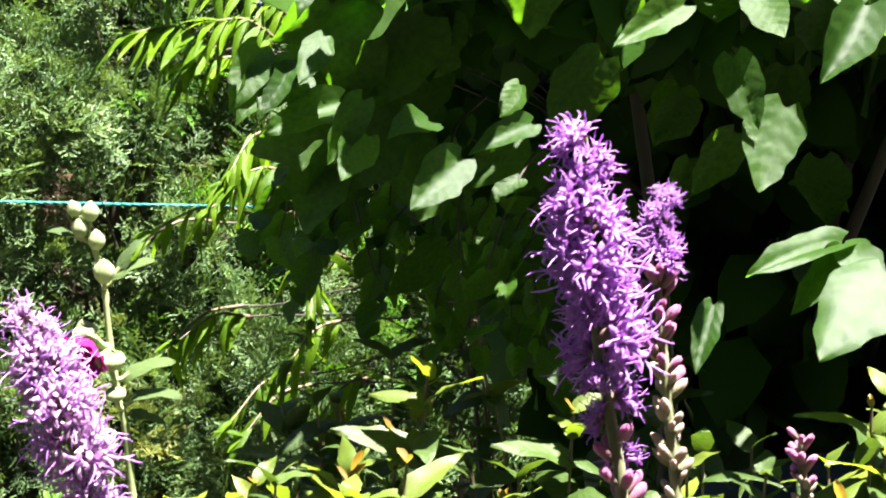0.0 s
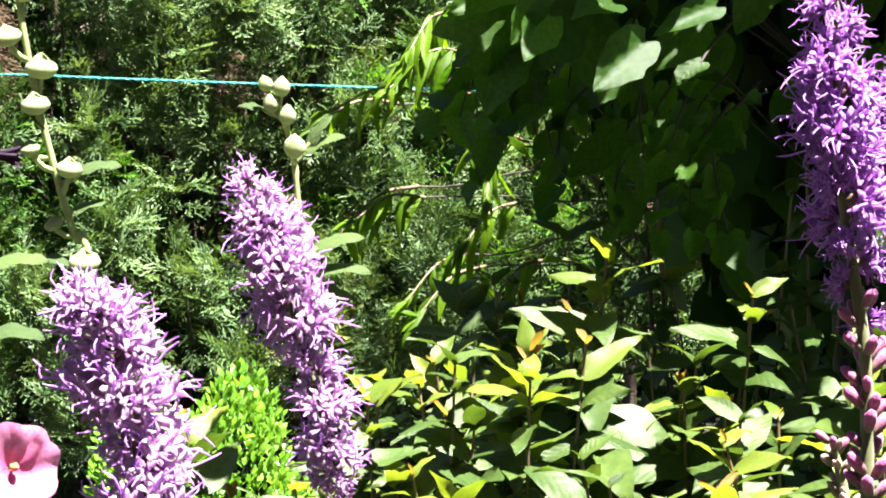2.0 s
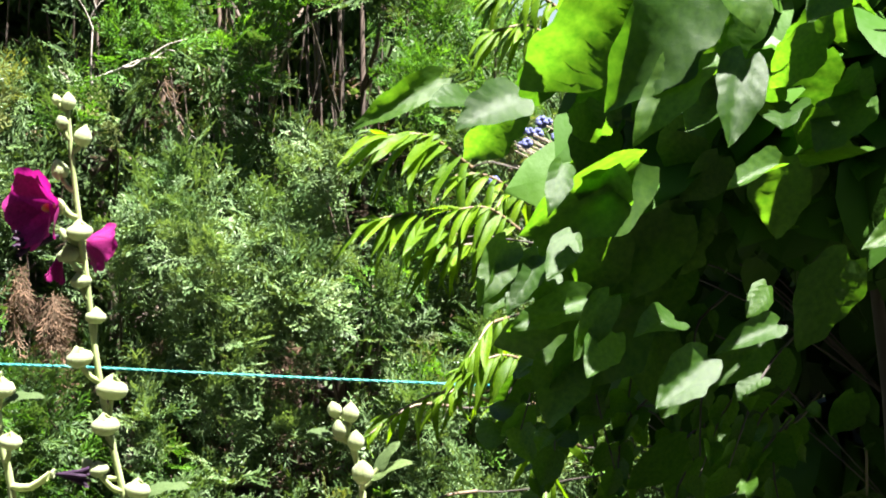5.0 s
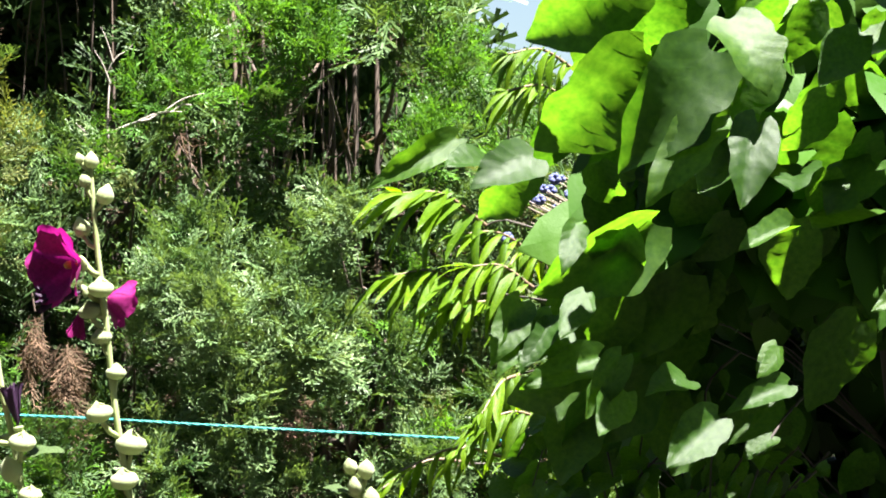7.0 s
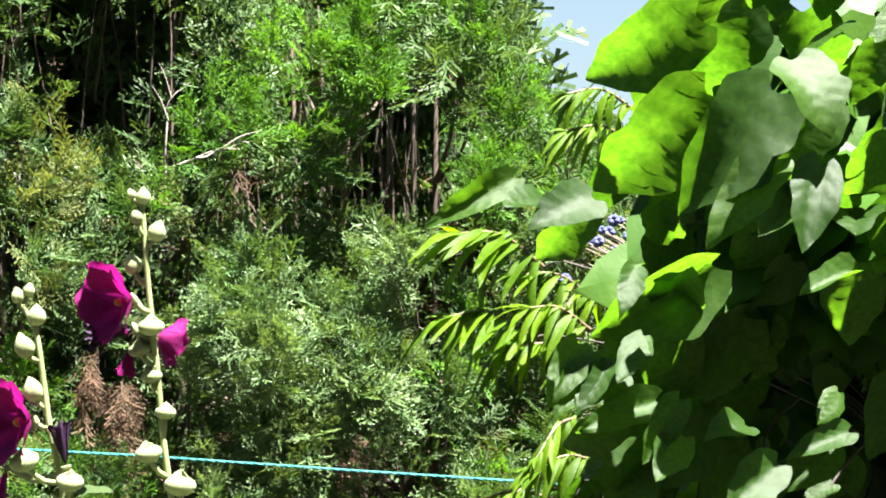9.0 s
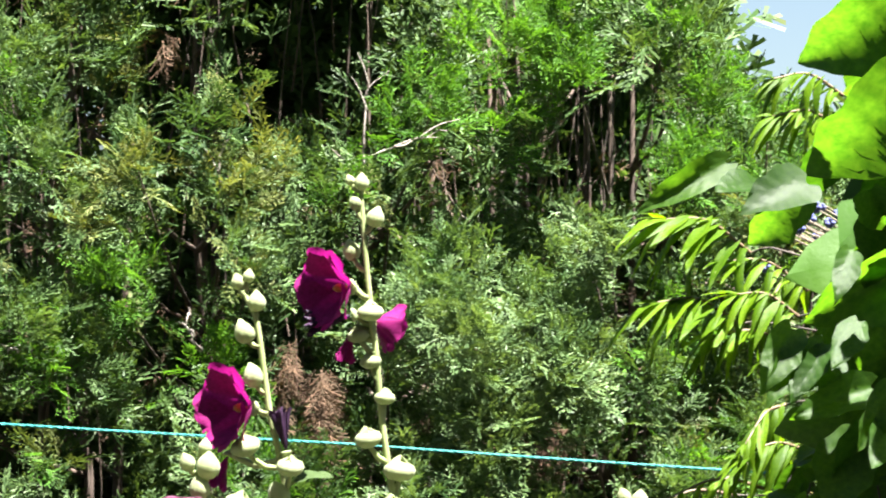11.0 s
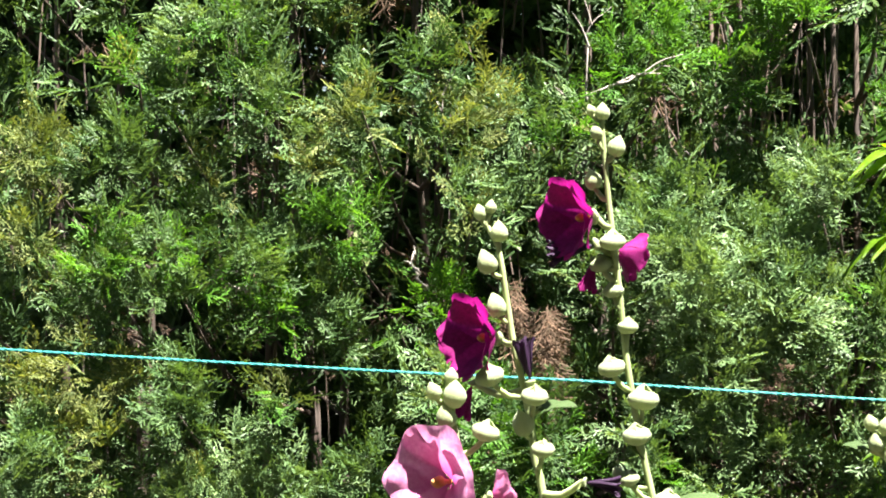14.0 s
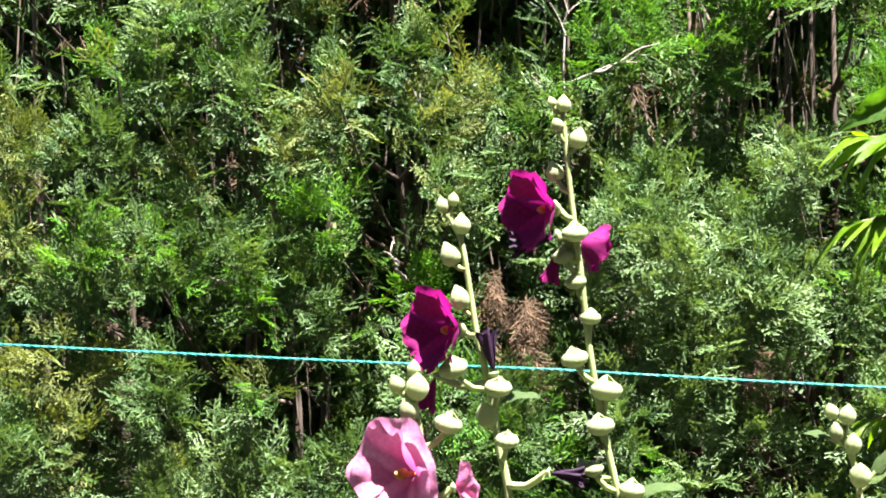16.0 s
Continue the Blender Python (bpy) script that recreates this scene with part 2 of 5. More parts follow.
def scatter(V, F, mats):
    """Copies of a template at many 4x4 matrices (k,4,4), in one vertex and face list."""
    mats = np.asarray(mats, float)
    k, n = len(mats), len(V)
    W = np.einsum("kij,nj->kni", mats[:, :3, :3], V) + mats[:, None, :3, 3]
    G = F[None] + (np.arange(k) * n)[:, None, None]
    return W.reshape(-1, 3), G.reshape(-1, F.shape[1])


def axes_np(origin, along, facing, size):
    """Matrices whose Y runs along, Z faces as nearly as it can, scaled."""
    a = along / np.linalg.norm(along, axis=-1, keepdims=True)
    z = facing - (facing * a).sum(-1, keepdims=True) * a
    z /= np.linalg.norm(z, axis=-1, keepdims=True) + 1e-9
    x = np.cross(a, z)
    m = np.zeros((len(a), 4, 4))
    s = np.broadcast_to(np.asarray(size, float), (len(a),))[:, None]
    m[:, :3, 0], m[:, :3, 1], m[:, :3, 2] = x * s, a * s, z * s
    m[:, :3, 3] = origin
    m[:, 3, 3] = 1
    return m


def axes(origin, along, facing, size=1.0):
    m = axes_np(np.array([origin], float), np.array([along], float), np.array([facing], float), size)[0]
    return Matrix(m.tolist())


def tube(points, radii, sides=8, close=True):
    """A tapered tube along points."""
    pts = np.asarray(points, float)
    rad = np.broadcast_to(np.asarray(radii, float), (len(pts),))
    tan = np.gradient(pts, axis=0)
    tan /= np.linalg.norm(tan, axis=1, keepdims=True) + 1e-12
    ref = np.array([1.0, 0, 0]) if abs(tan[0][0]) < 0.8 else np.array([0, 1.0, 0])
    V = []
    for p, t, r in zip(pts, tan, rad):
        u = np.cross(t, ref)
        u /= np.linalg.norm(u)
        w = np.cross(t, u)
        for s in range(sides):
            a = 2 * math.pi * s / sides
            V.append(p + r * (math.cos(a) * u + math.sin(a) * w))
    F = []
    for i in range(len(pts) - 1):
        for s in range(sides):
            b = (s + 1) % sides
            F.append((i * sides + s, i * sides + b, (i + 1) * sides + b, (i + 1) * sides + s))
    return np.array(V), np.array(F)


def spline(points, n):
    """n points on a smooth curve through the points (Catmull-Rom)."""
    p = np.asarray(points, float)
    if len(p) == 2:
        return p[0] + (p[1] - p[0]) * np.linspace(0, 1, n)[:, None]
    p = np.vstack([2 * p[0] - p[1], p, 2 * p[-1] - p[-2]])
    out = []
    for s in np.linspace(0, len(p) - 3 - 1e-6, n):
        i, t = int(s), s - int(s)
        a, b, c, d = p[i : i + 4]
        out.append(0.5 * (2 * b + (c - a) * t + (2 * a - 5 * b + 4 * c - d) * t**2 + (3 * b - a - 3 * c + d) * t**3))
    return np.array(out)


def lathe(profile, sides=12, ribs=0, rib=0.0):
    """A turned body from (radius, height) rows; ribs swell it in a round of lobes."""
    V, F = [], []
    for r, z in profile:
        for s in range(sides):
            a = 2 * math.pi * s / sides
            k = 1 + rib * math.cos(ribs * a) if ribs else 1
            V.append((r * k * math.cos(a), r * k * math.sin(a), z))
    for i in range(len(profile) - 1):
        for s in range(sides):
            b = (s + 1) % sides
            F.append((i * sides + s, i * sides + b, (i + 1) * sides + b, (i + 1) * sides + s))
    return np.array(V), np.array(F)


def blade(length, width, a, b, fold, curl, wave, seed, nu=9, nv=6, lobes=0.0, twist=0.0, teeth=0.0):
    """A leaf blade: base at the origin, tip along +Y, upper side +Z."""
    rng = random.Random(seed)
    ph = [rng.uniform(0, 6.28) for _ in range(4)]
    peak = (a / (a + b)) ** a * (b / (a + b)) ** b
    V, F = [], []
    for i in range(nu + 1):
        u = i / nu
        w = width / 2 * (max(u, 0.0) ** a * max(1 - u, 0.0) ** b) / peak
        if lobes:
            w *= 1 + lobes * math.sin(u * 9.5 + ph[0]) * u
        for j in range(nv + 1):
            v = 2 * j / nv - 1
            side = 1 if v >= 0 else -1
            ww = w * (1 + teeth * math.sin(u * 34 + ph[1] + side) * (abs(v) > 0.9))
            x = v * ww
            y = length * (u - 0.10 * a / 0.5 * (abs(v) ** 1.5) * (1 - u) ** 3)
            z = fold * abs(x) - curl * length * u * u - 0.35 * curl * width * v * v
            z += wave * length * math.sin(u * 8 + ph[2] + side * 1.3) * v * v
            z += wave * 0.5 * length * math.sin(u * 15 + ph[3] - side) * v * v
            x += twist * length * u * u
            V.append((x, y, z))
    for i in range(nu):
        for j in range(nv):
            k = i * (nv + 1) + j
            F.append((k, k + 1, k + nv + 2, k + nv + 1))
    return np.array(V), np.array(F)


def unit(v):
    v = np.asarray(v, float)
    return v / (np.linalg.norm(v) + 1e-12)


# ------------------------------------------------------------------ ground
gv, gf = [], []
gx = np.concatenate([[-400, -60, -20], np.linspace(-8, 8, 33), [20, 60, 400]])
gy = np.concatenate([[-400, -60, -20], np.linspace(-6, 14, 41), [30, 80, 600]])
for yy in gy:
    for xx in gx:
        near = max(0.0, 1 - math.hypot(xx, yy - 4) / 12)
        gv.append((xx, yy, 0.03 * near * noise.noise(Vector((xx * 1.3, yy * 1.3, 0)))))
nx = len(gx)
for j in range(len(gy) - 1):
    for i in range(nx - 1):
        gf.append((j * nx + i, j * nx + i + 1, (j + 1) * nx + i + 1, (j + 1) * nx + i))
tagged(new("ground", mesh_np("ground", gv, gf, M_SOIL)), "dark garden soil with short green growth", "ground", kind="structure")


# Unseen wall behind the camera, added to cut sky light on the foliage
M_WALL = bark_material("brown_render", (0.0465, 0.0349, 0.0256), (0.0788, 0.0605, 0.0465), 6.0, 0.9, 1.0)
wall = bmesh.new()
bmesh.ops.create_cube(wall, size=1.0, matrix=Matrix.Translation((0, -2.6, 3.0)) @ Matrix.Diagonal((16, 0.3, 6.1, 1)))
bmesh.ops.bevel(wall, geom=wall.edges[:], offset=0.02, segments=2, affect="EDGES")
wall_mesh = bpy.data.meshes.new("wall_south")
wall.to_mesh(wall_mesh)
wall.free()
wall_mesh.materials.append(M_WALL)
tagged(new("wall_south", wall_mesh), "unseen plain brown wall added behind the camera to block sky light", "wall", kind="structure")


# ------------------------------------------------------------------ thuja hedge
def spray_template(seed, pairs=5, subs=4, wide=1.0):
    """A flat, lacy fan of scale-leaf branchlets, 1 long: every branchlet a blunt strap."""
    rng = random.Random(seed)
    V, F = [], []
    bend = rng.uniform(-0.18, 0.18)

    def spot(u):
        return np.array((bend * u * u, u, -0.20 * u * u))

    def slip(p, q, w):
        d = q - p
        roll = rng.uniform(-0.9, 0.9)
        s = (unit((-d[1], d[0], 0)) * math.cos(roll) + np.array((0, 0, 1)) * math.sin(roll)) * w / 2
        k = len(V)
        V.extend([tuple(p - s * .6), tuple(p + s * .6), tuple(q + s * .8), tuple(q - s * .8)])
        F.append((k, k + 1, k + 2, k + 3))

    slip(spot(0.0), spot(0.55), 0.036 * wide)
    slip(spot(0.45), spot(1.0), 0.036 * wide)
    for i in range(pairs):
        u = 0.16 + 0.74 * i / max(1, pairs - 1)
        for sd in (-1, 1):
            ln = (0.42 * (1 - u) ** 0.55 + 0.12) * rng.uniform(0.75, 1.15)
            an = math.radians(rng.uniform(32, 50)) * sd
            p = spot(u + 0.04 * sd)
            q = p + ln * np.array((math.sin(an), math.cos(an), rng.uniform(-0.35, 0.05)))
            slip(p, q, 0.034 * wide)
            for k in range(subs):
                g = 0.25 + 0.62 * k / max(1, subs - 1)
                r = p + (q - p) * g
                an2 = an + (1 if k % 2 else -1) * math.radians(rng.uniform(28, 44))
                e = r + rng.uniform(0.13, 0.21) * (0.6 + ln) * np.array((math.sin(an2), math.cos(an2), rng.uniform(-0.4, 0.15)))
                slip(r, e, 0.036 * wide)
    return np.array(V), np.array(F)


SPRAYS = [spray_template(k, 5, 3, 1.3) for k in range(6)]
SPRAYS_COARSE = [spray_template(k + 20, 4, 1, 2.2) for k in range(2)]
SPRAYS_INNER = [spray_template(k + 40, 4, 1, 1.7) for k in range(3)]
SPRAYS_DRY = spray_template(31, 4, 1, 1.0)
HEDGE_Y = 7.95
HEDGE_TONES = (("foliage", M_THUJA, ""), ("pale_foliage", M_THUJA_PALE, "pale blue-green sprays, also used to brighten the low hedge"),
               ("fresh_foliage", M_THUJA_SUNLIT, "vivid green sprays, their sunlit glow put into the colour"), ("yellow_foliage", M_THUJA_YELLOW, "yellowing sprays"))


def hedge_top(x):
    """Height of the hedge's top along its length; the unseen left top is raised to darken the inside."""
    return float(np.interp(x, [-4, -0.3, -0.12, -0.02, 0.1, 0.3, 0.5, 0.68, 3], [3.0, 2.9, 2.50, 2.50, 2.66, 2.62, 2.2, 2.06, 2.0]))


# dark hollows in the foliage: x, z, half width, half height
GAPS_LEFT = [(-1.83, 1.51, 0.07, 0.09), (-1.00, 2.03, 0.07, 0.13), (-1.16, 1.89, 0.05, 0.07), (-0.45, 2.08, 0.04, 0.09), (-0.62, 1.34, 0.05, 0.13),
             (-1.01, 1.29, 0.06, 0.07), (-1.49, 1.23, 0.06, 0.06), (-1.12, 1.01, 0.07, 0.13), (-1.71, 1.60, 0.07, 0.04), (-0.76, 2.12, 0.04, 0.09),
             (-0.65, 1.23, 0.07, 0.09), (-0.94, 1.48, 0.06, 0.10), (-1.26, 1.13, 0.09, 0.06), (-1.16, 0.95, 0.06, 0.09), (-1.58, 1.25, 0.09, 0.04),
             (-1.90, 1.28, 0.05, 0.07), (-1.33, 1.58, 0.04, 0.04), (-0.60, 2.10, 0.10, 0.20), (-1.75, 1.95, 0.05, 0.12), (-1.45, 1.85, 0.04, 0.14)]
GAPS_RIGHT = [(-0.24, 0.93, 0.06, 0.06), (0.11, 0.98, 0.07, 0.07), (0.12, 1.84, 0.11, 0.15), (0.26, 1.70, 0.04, 0.16), (-0.43, 2.10, 0.04, 0.06),
              (-0.09, 2.00, 0.05, 0.07), (0.17, 1.15, 0.035, 0.04), (0.21, 1.42, 0.05, 0.13), (0.03, 0.82, 0.06, 0.06),
              (-0.07, 0.68, 0.07, 0.09), (-0.16, 0.45, 0.07, 0.07), (-0.32, 1.19, 0.04, 0.03), (0.34, 0.89, 0.04, 0.04)]
HOLLOWS = np.array(GAPS_LEFT + GAPS_RIGHT)
# the hedge's upper outline, which dips at the end beside the shrub
SKYLINE = ((-0.30, -0.20, -0.03, 0.06, 0.40, 0.48, 0.55, 0.62, 0.90), (3.2, 2.27, 2.24, 3.0, 2.7, 2.16, 2.08, 2.04, 2.00))


def above_skyline(p):
    """Whether points lie above the hedge's upper outline as seen from the bed."""
    k = 7.2 / np.maximum(p[:, 1], 1.0)
    return 1.34 + (p[:, 2] - 1.34) * k > np.interp(p[:, 0] * k * 1.055, SKYLINE[0], SKYLINE[1])


def in_hollow(p):
    """Whether points lie in one of the hollows, which open towards the bed and narrow inwards."""
    p = np.atleast_2d(p)
    k = 7.2 / np.maximum(p[:, 1], 1.0)
    x, z = p[:, 0] * k, 1.34 + (p[:, 2] - 1.34) * k
    wob = 1 + 0.3 * np.sin(x * 41 + z * 17) * np.sin(z * 33 - x * 9)
    q = ((x[:, None] - HOLLOWS[:, 0]) / HOLLOWS[:, 2]) ** 2 + ((z[:, None] - HOLLOWS[:, 1]) / HOLLOWS[:, 3]) ** 2
    return ((q.min(1) * wob) < 1.35) | above_skyline(p)


# plumes that stand forward and catch the sun: x, z, radius
PUFFS_LEFT = [(-1.630, 1.445, .09), (-1.459, 1.360, .07), (-1.219, 1.792, .08), (-1.332, 1.989, .10), (-1.008, 1.777, .07), (-1.715, 0.997, .09),
              (-1.205, 1.040, .07), (-0.896, 1.235, .06), (-1.517, 1.795, .08), (-1.80, 0.88, .11), (-1.60, 1.62, .09), (-0.78, 1.75, .08),
              (-1.43, 1.05, .09), (-1.06, 0.86, .08), (-0.72, 1.55, .06), (-1.70, 1.30, .07), (-1.30, 1.40, .07), (-0.80, 1.05, .08), (-0.55, 1.00, .09)]
PUFFS_RIGHT = [(-0.232, 1.454, .13), (-0.055, 1.234, .11), (0.097, 1.590, .09), (-0.052, 1.948, .08), (0.044, 1.985, .07), (-0.151, 1.056, .09),
               (0.150, 1.560, .08), (-0.180, 1.330, .12), (0.003, 1.293, .10), (0.084, 1.958, .05), (-0.130, 2.055, .08), (0.292, 2.127, .09),
               (0.403, 1.988, .08), (-0.289, 1.929, .07), (0.042, 2.145, .08), (-0.152, 1.208, .08), (0.359, 0.973, .08), (-0.252, 0.732, .08),
               (0.432, 0.638, .08), (0.244, 1.252, .08), (-0.348, 1.051, .07), (-0.287, 0.898, .07), (0.463, 0.748, .06), (0.34, 1.80, .07)]
PUFFS = [((x, 6.57 + 0.33 * (z - 0.7) + 0.06 * math.sin(x * 31 + z * 17), z), r) for x, z, r in PUFFS_LEFT + PUFFS_RIGHT]
PUFFS += [((-2.2 + 0.17 * k + 0.05 * math.sin(k * 3.7), 6.72 + 0.06 * math.sin(k * 1.9), 0.76 + 0.13 * math.sin(k * 2.3)), .09 + .03 * math.sin(k * 5.1)) for k in range(18)]
rp = random.Random(41)
for pz in np.arange(0.72, 2.15, 0.15):
    for px in np.arange(-2.05, 0.95, 0.155):
        q = np.array((px + rp.uniform(-.06, .06), 6.67 + 0.33 * (pz - 0.7) + rp.uniform(-.08, .08), pz + rp.uniform(-.06, .06)))
        if not in_hollow(q)[0] and noise.noise(Vector((q[0] * 7.5, 5.0, q[2] * 2.4))) > (-0.10 if q[2] < 1.45 else 0.05) + (0.08 if q[0] < -0.7 else 0.0) and rp.random() < 0.8:
            PUFFS.append((tuple(q), rp.uniform(.040, .075)))
PUFFS += [((-0.95 + 0.12 * k, 6.55 + 0.05 * math.sin(k * 1.3), 0.48 + 0.17 * math.sin(k * 2.1)), .10 + .02 * math.sin(k * 4.3)) for k in range(15)]


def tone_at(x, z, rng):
    """Which of the hedge's greens a bough has: sunlit glow painted on the high tops, yellowing at places, pale mostly
    low on the right to brighten it.
    """
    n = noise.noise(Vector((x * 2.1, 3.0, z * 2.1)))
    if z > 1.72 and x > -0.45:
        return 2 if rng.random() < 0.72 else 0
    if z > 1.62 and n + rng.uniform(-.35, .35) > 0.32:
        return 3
    # more pale sprays low on the right: brightness put into the colour
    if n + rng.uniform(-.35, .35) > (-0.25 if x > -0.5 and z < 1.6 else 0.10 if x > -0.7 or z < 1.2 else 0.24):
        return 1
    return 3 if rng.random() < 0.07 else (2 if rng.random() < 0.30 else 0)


def thuja(x0, seed, near=True):
    rng = random.Random(seed)
    nr = np.random.RandomState(seed)
    root = thing("thuja_tree", (x0, HEDGE_Y, 0))
    here = np.array((x0, HEDGE_Y, 0.0))
    top = hedge_top(x0)
    stems = []
    for s in range(3):
        bx, by = rng.uniform(-.12, .12), rng.uniform(-.15, .10)
        pts = spline([(bx, by, -0.02), (bx + rng.uniform(-.05, .05), by, 0.9), (bx * 1.4 + rng.uniform(-.05, .05), by - .04, 1.7), (bx * 1.5, by, top - 0.15)], 12)
        stems.append(pts)
        v, f = tube(pts, np.linspace(0.020, 0.004, 12), 7)
        part("trunk", mesh_np("trunk", v, f, M_BARK), root)
    tones = [[] for _ in HEDGE_TONES]
    dry_o, dry_a, dry_f, dry_s = [], [], [], []
    limbs = []

    def tuft(p, a, nrm, size, tone):
        ends = p + here + a / np.linalg.norm(a, axis=1, keepdims=True) * size[:, None] * 0.8
        keep = ~in_hollow(p + here) & ~above_skyline(ends)
        if keep.any():
            tones[tone].append((p[keep], a[keep], nrm[keep], size[keep]))

    # boughs: rise outwards from the stems and end in plumes of sprays
    n_bough = 120 if near else 32
    for b in range(n_bough):
        st = stems[b % 3]
        z = 0.12 + (top - 0.17) * ((b + rng.random()) / n_bough)
        base = st[np.argmin(abs(st[:, 2] - (z - 0.25)))]
        front = rng.random() < 0.80
        ang = rng.uniform(-1.25, 1.25) if front else rng.uniform(1.6, 4.6)
        taper = 1.0 - 0.55 * max(0.0, (z - top + 0.55) / 0.55)
        reach = rng.uniform(0.34, 0.74) * taper * (1 + 0.85 * (1 - z / top))
        end = np.array([base[0] * .5 + math.sin(ang) * reach * 0.62, base[1] * .5 - math.cos(ang) * reach, z])
        hollow = noise.noise(Vector(((x0 + end[0]) * 7.5, 5.0, z * 2.4)))
        if front and (in_hollow(end + here)[0] or hollow < (0.03 if z < 1.45 else 0.19) + (0.12 if x0 < -0.7 else 0.0) + (0.08 if z > 1.6 and x0 < -0.3 else 0.0)):
            continue
        mid = (base + end) / 2 + np.array((0, 0, -0.04))
        path = spline([base, mid, end], 5)
        limbs.append(tube(path, np.linspace(0.008, 0.002, 5), 5))
        rad = rng.uniform(0.045, 0.085)
        high = max(0.0, z - 1.55)
        n = int(rng.uniform(32, 44) * (rad / 0.08) ** 1.6)
        out = unit((math.sin(ang), -math.cos(ang), 0.5 + high))
        d = nr.normal(size=(n, 3))
        d /= np.linalg.norm(d, axis=1, keepdims=True)
        r = nr.uniform(0.3, 1.0, (n, 1)) ** 0.6
        p = end + d * r * np.array((rad * 0.85, rad * 0.75, rad * (1.5 + 1.1 * high)))
        a = d * 0.75 + out * 0.9 + np.array((0, 0, 0.10 + 1.2 * high)) + nr.normal(size=(n, 3)) * 0.28
        keep = (d @ out) > -0.45
        p, a, dd = p[keep], a[keep], d[keep]
        nrm = nr.normal(size=p.shape) * 0.55 + np.array((0.1, -0.55, 0.65)) + dd * 0.4
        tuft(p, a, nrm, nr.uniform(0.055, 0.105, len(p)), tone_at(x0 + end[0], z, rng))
        m = rng.randint(2, 6)
        dp = base + (end - base) * nr.uniform(0.25, 0.85, (m, 1)) + nr.normal(size=(m, 3)) * 0.05
        dry_o.append(dp), dry_a.append(nr.normal(size=(m, 3)) + np.array((0, -.3, -.4))), dry_f.append(nr.normal(size=(m, 3)))
        dry_s.append(nr.uniform(0.06, 0.11, m))
        if z < 1.45 and front:
            m = rng.randint(3, 8)
            dry_o.append(end + nr.normal(size=(m, 3)) * np.array((rad, rad * .5, rad)) - np.array((0, .05, .03)))
            dry_a.append(nr.normal(size=(m, 3)) + np.array((0, -.4, -.2))), dry_f.append(nr.normal(size=(m, 3)) + np.array((0, -.4, .6)))
            dry_s.append(nr.uniform(0.05, 0.10, m))
    for (px, py, pz), rad in PUFFS:
        if min(TREE_X, key=lambda q: abs(q - px)) != x0:
            continue
        end = np.array((px - x0, py - HEDGE_Y, pz))
        base = stems[0][np.argmin(abs(stems[0][:, 2] - (pz - 0.3)))]
        limbs.append(tube(spline([base, (base + end) / 2 - (0, 0, .05), end], 5), np.linspace(0.009, 0.002, 5), 5))
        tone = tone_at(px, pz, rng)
        tall = 1.15 + 0.8 * max(0.0, pz - 1.6)
        # a few sub-plumes give each one an uneven outline
        for s in range(4):
            c = end + np.array((rng.gauss(0, .5), rng.gauss(0, .3), rng.gauss(0, .5) * tall)) * rad
            n = int(24 * (rad / 0.09) ** 1.5)
            d = nr.normal(size=(n, 3))
            d /= np.linalg.norm(d, axis=1, keepdims=True)
            p = c + d * nr.uniform(0.2, 1.0, (n, 1)) ** 0.6 * rad * 0.66 * np.array((0.72, 0.65, tall * 1.15))
            keep = d[:, 1] < 0.35
            p, d = p[keep], d[keep]
            lean = np.array((rng.gauss(0, .35), -0.35, 0.45 + (tall - 1.15)))
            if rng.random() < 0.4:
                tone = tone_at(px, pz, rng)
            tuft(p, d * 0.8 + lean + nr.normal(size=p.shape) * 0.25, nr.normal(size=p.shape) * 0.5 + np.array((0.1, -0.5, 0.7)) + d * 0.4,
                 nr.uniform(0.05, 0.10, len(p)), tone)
    # the foliage behind the plumes, mostly in their shade
    inner = []
    if -2.2 < x0 < 1.4:
        n = 2300
        p = np.stack([nr.uniform(-.28, .28, n), nr.uniform(-.95, -.30, n), nr.uniform(.3, top - .1, n)], 1)
        clump = np.array([noise.noise(Vector(((x0 + q[0]) * 9, q[1] * 6, q[2] * 5))) for q in p])
        a = nr.normal(size=(n, 3)) * 0.5 + (0, -.45, .55)
        full = clump > np.where(p[:, 2] > 1.65, 0.08, -0.08)
        p, a = p[full], a[full]
        keep = ~in_hollow(p + here) & ~above_skyline(p + here + (0, 0, .12))
        p, a = p[keep], a[keep]
        mats = axes_np(p, a, nr.normal(size=p.shape) * 0.5 + (0, -.55, .65), nr.uniform(.07, .13, len(p)))
        inner = [scatter(*SPRAYS_INNER[j], mats[j::3]) for j in range(3)]
    # thin bare stems that stand upright inside the hedge
    for k in range(32 if near else 10):
        a0 = np.array((rng.uniform(-.27, .27), rng.uniform(-.30, .12), rng.uniform(.5, top - .7)))
        e0 = a0 + np.array((rng.gauss(0, .05), rng.gauss(0, .04), rng.uniform(.35, .7)))
        limbs.append(tube(spline([a0, (a0 + e0) / 2 + (rng.gauss(0, .015), rng.gauss(0, .015), 0), e0], 5), np.linspace(.0035, .0012, 5), 4))
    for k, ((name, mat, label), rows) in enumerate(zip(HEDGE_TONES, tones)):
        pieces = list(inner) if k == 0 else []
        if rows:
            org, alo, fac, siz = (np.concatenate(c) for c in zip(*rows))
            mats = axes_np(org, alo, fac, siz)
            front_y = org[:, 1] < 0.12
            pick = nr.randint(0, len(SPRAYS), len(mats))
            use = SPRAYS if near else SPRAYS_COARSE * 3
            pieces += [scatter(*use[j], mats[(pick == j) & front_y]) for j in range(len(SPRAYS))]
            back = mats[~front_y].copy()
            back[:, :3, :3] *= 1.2
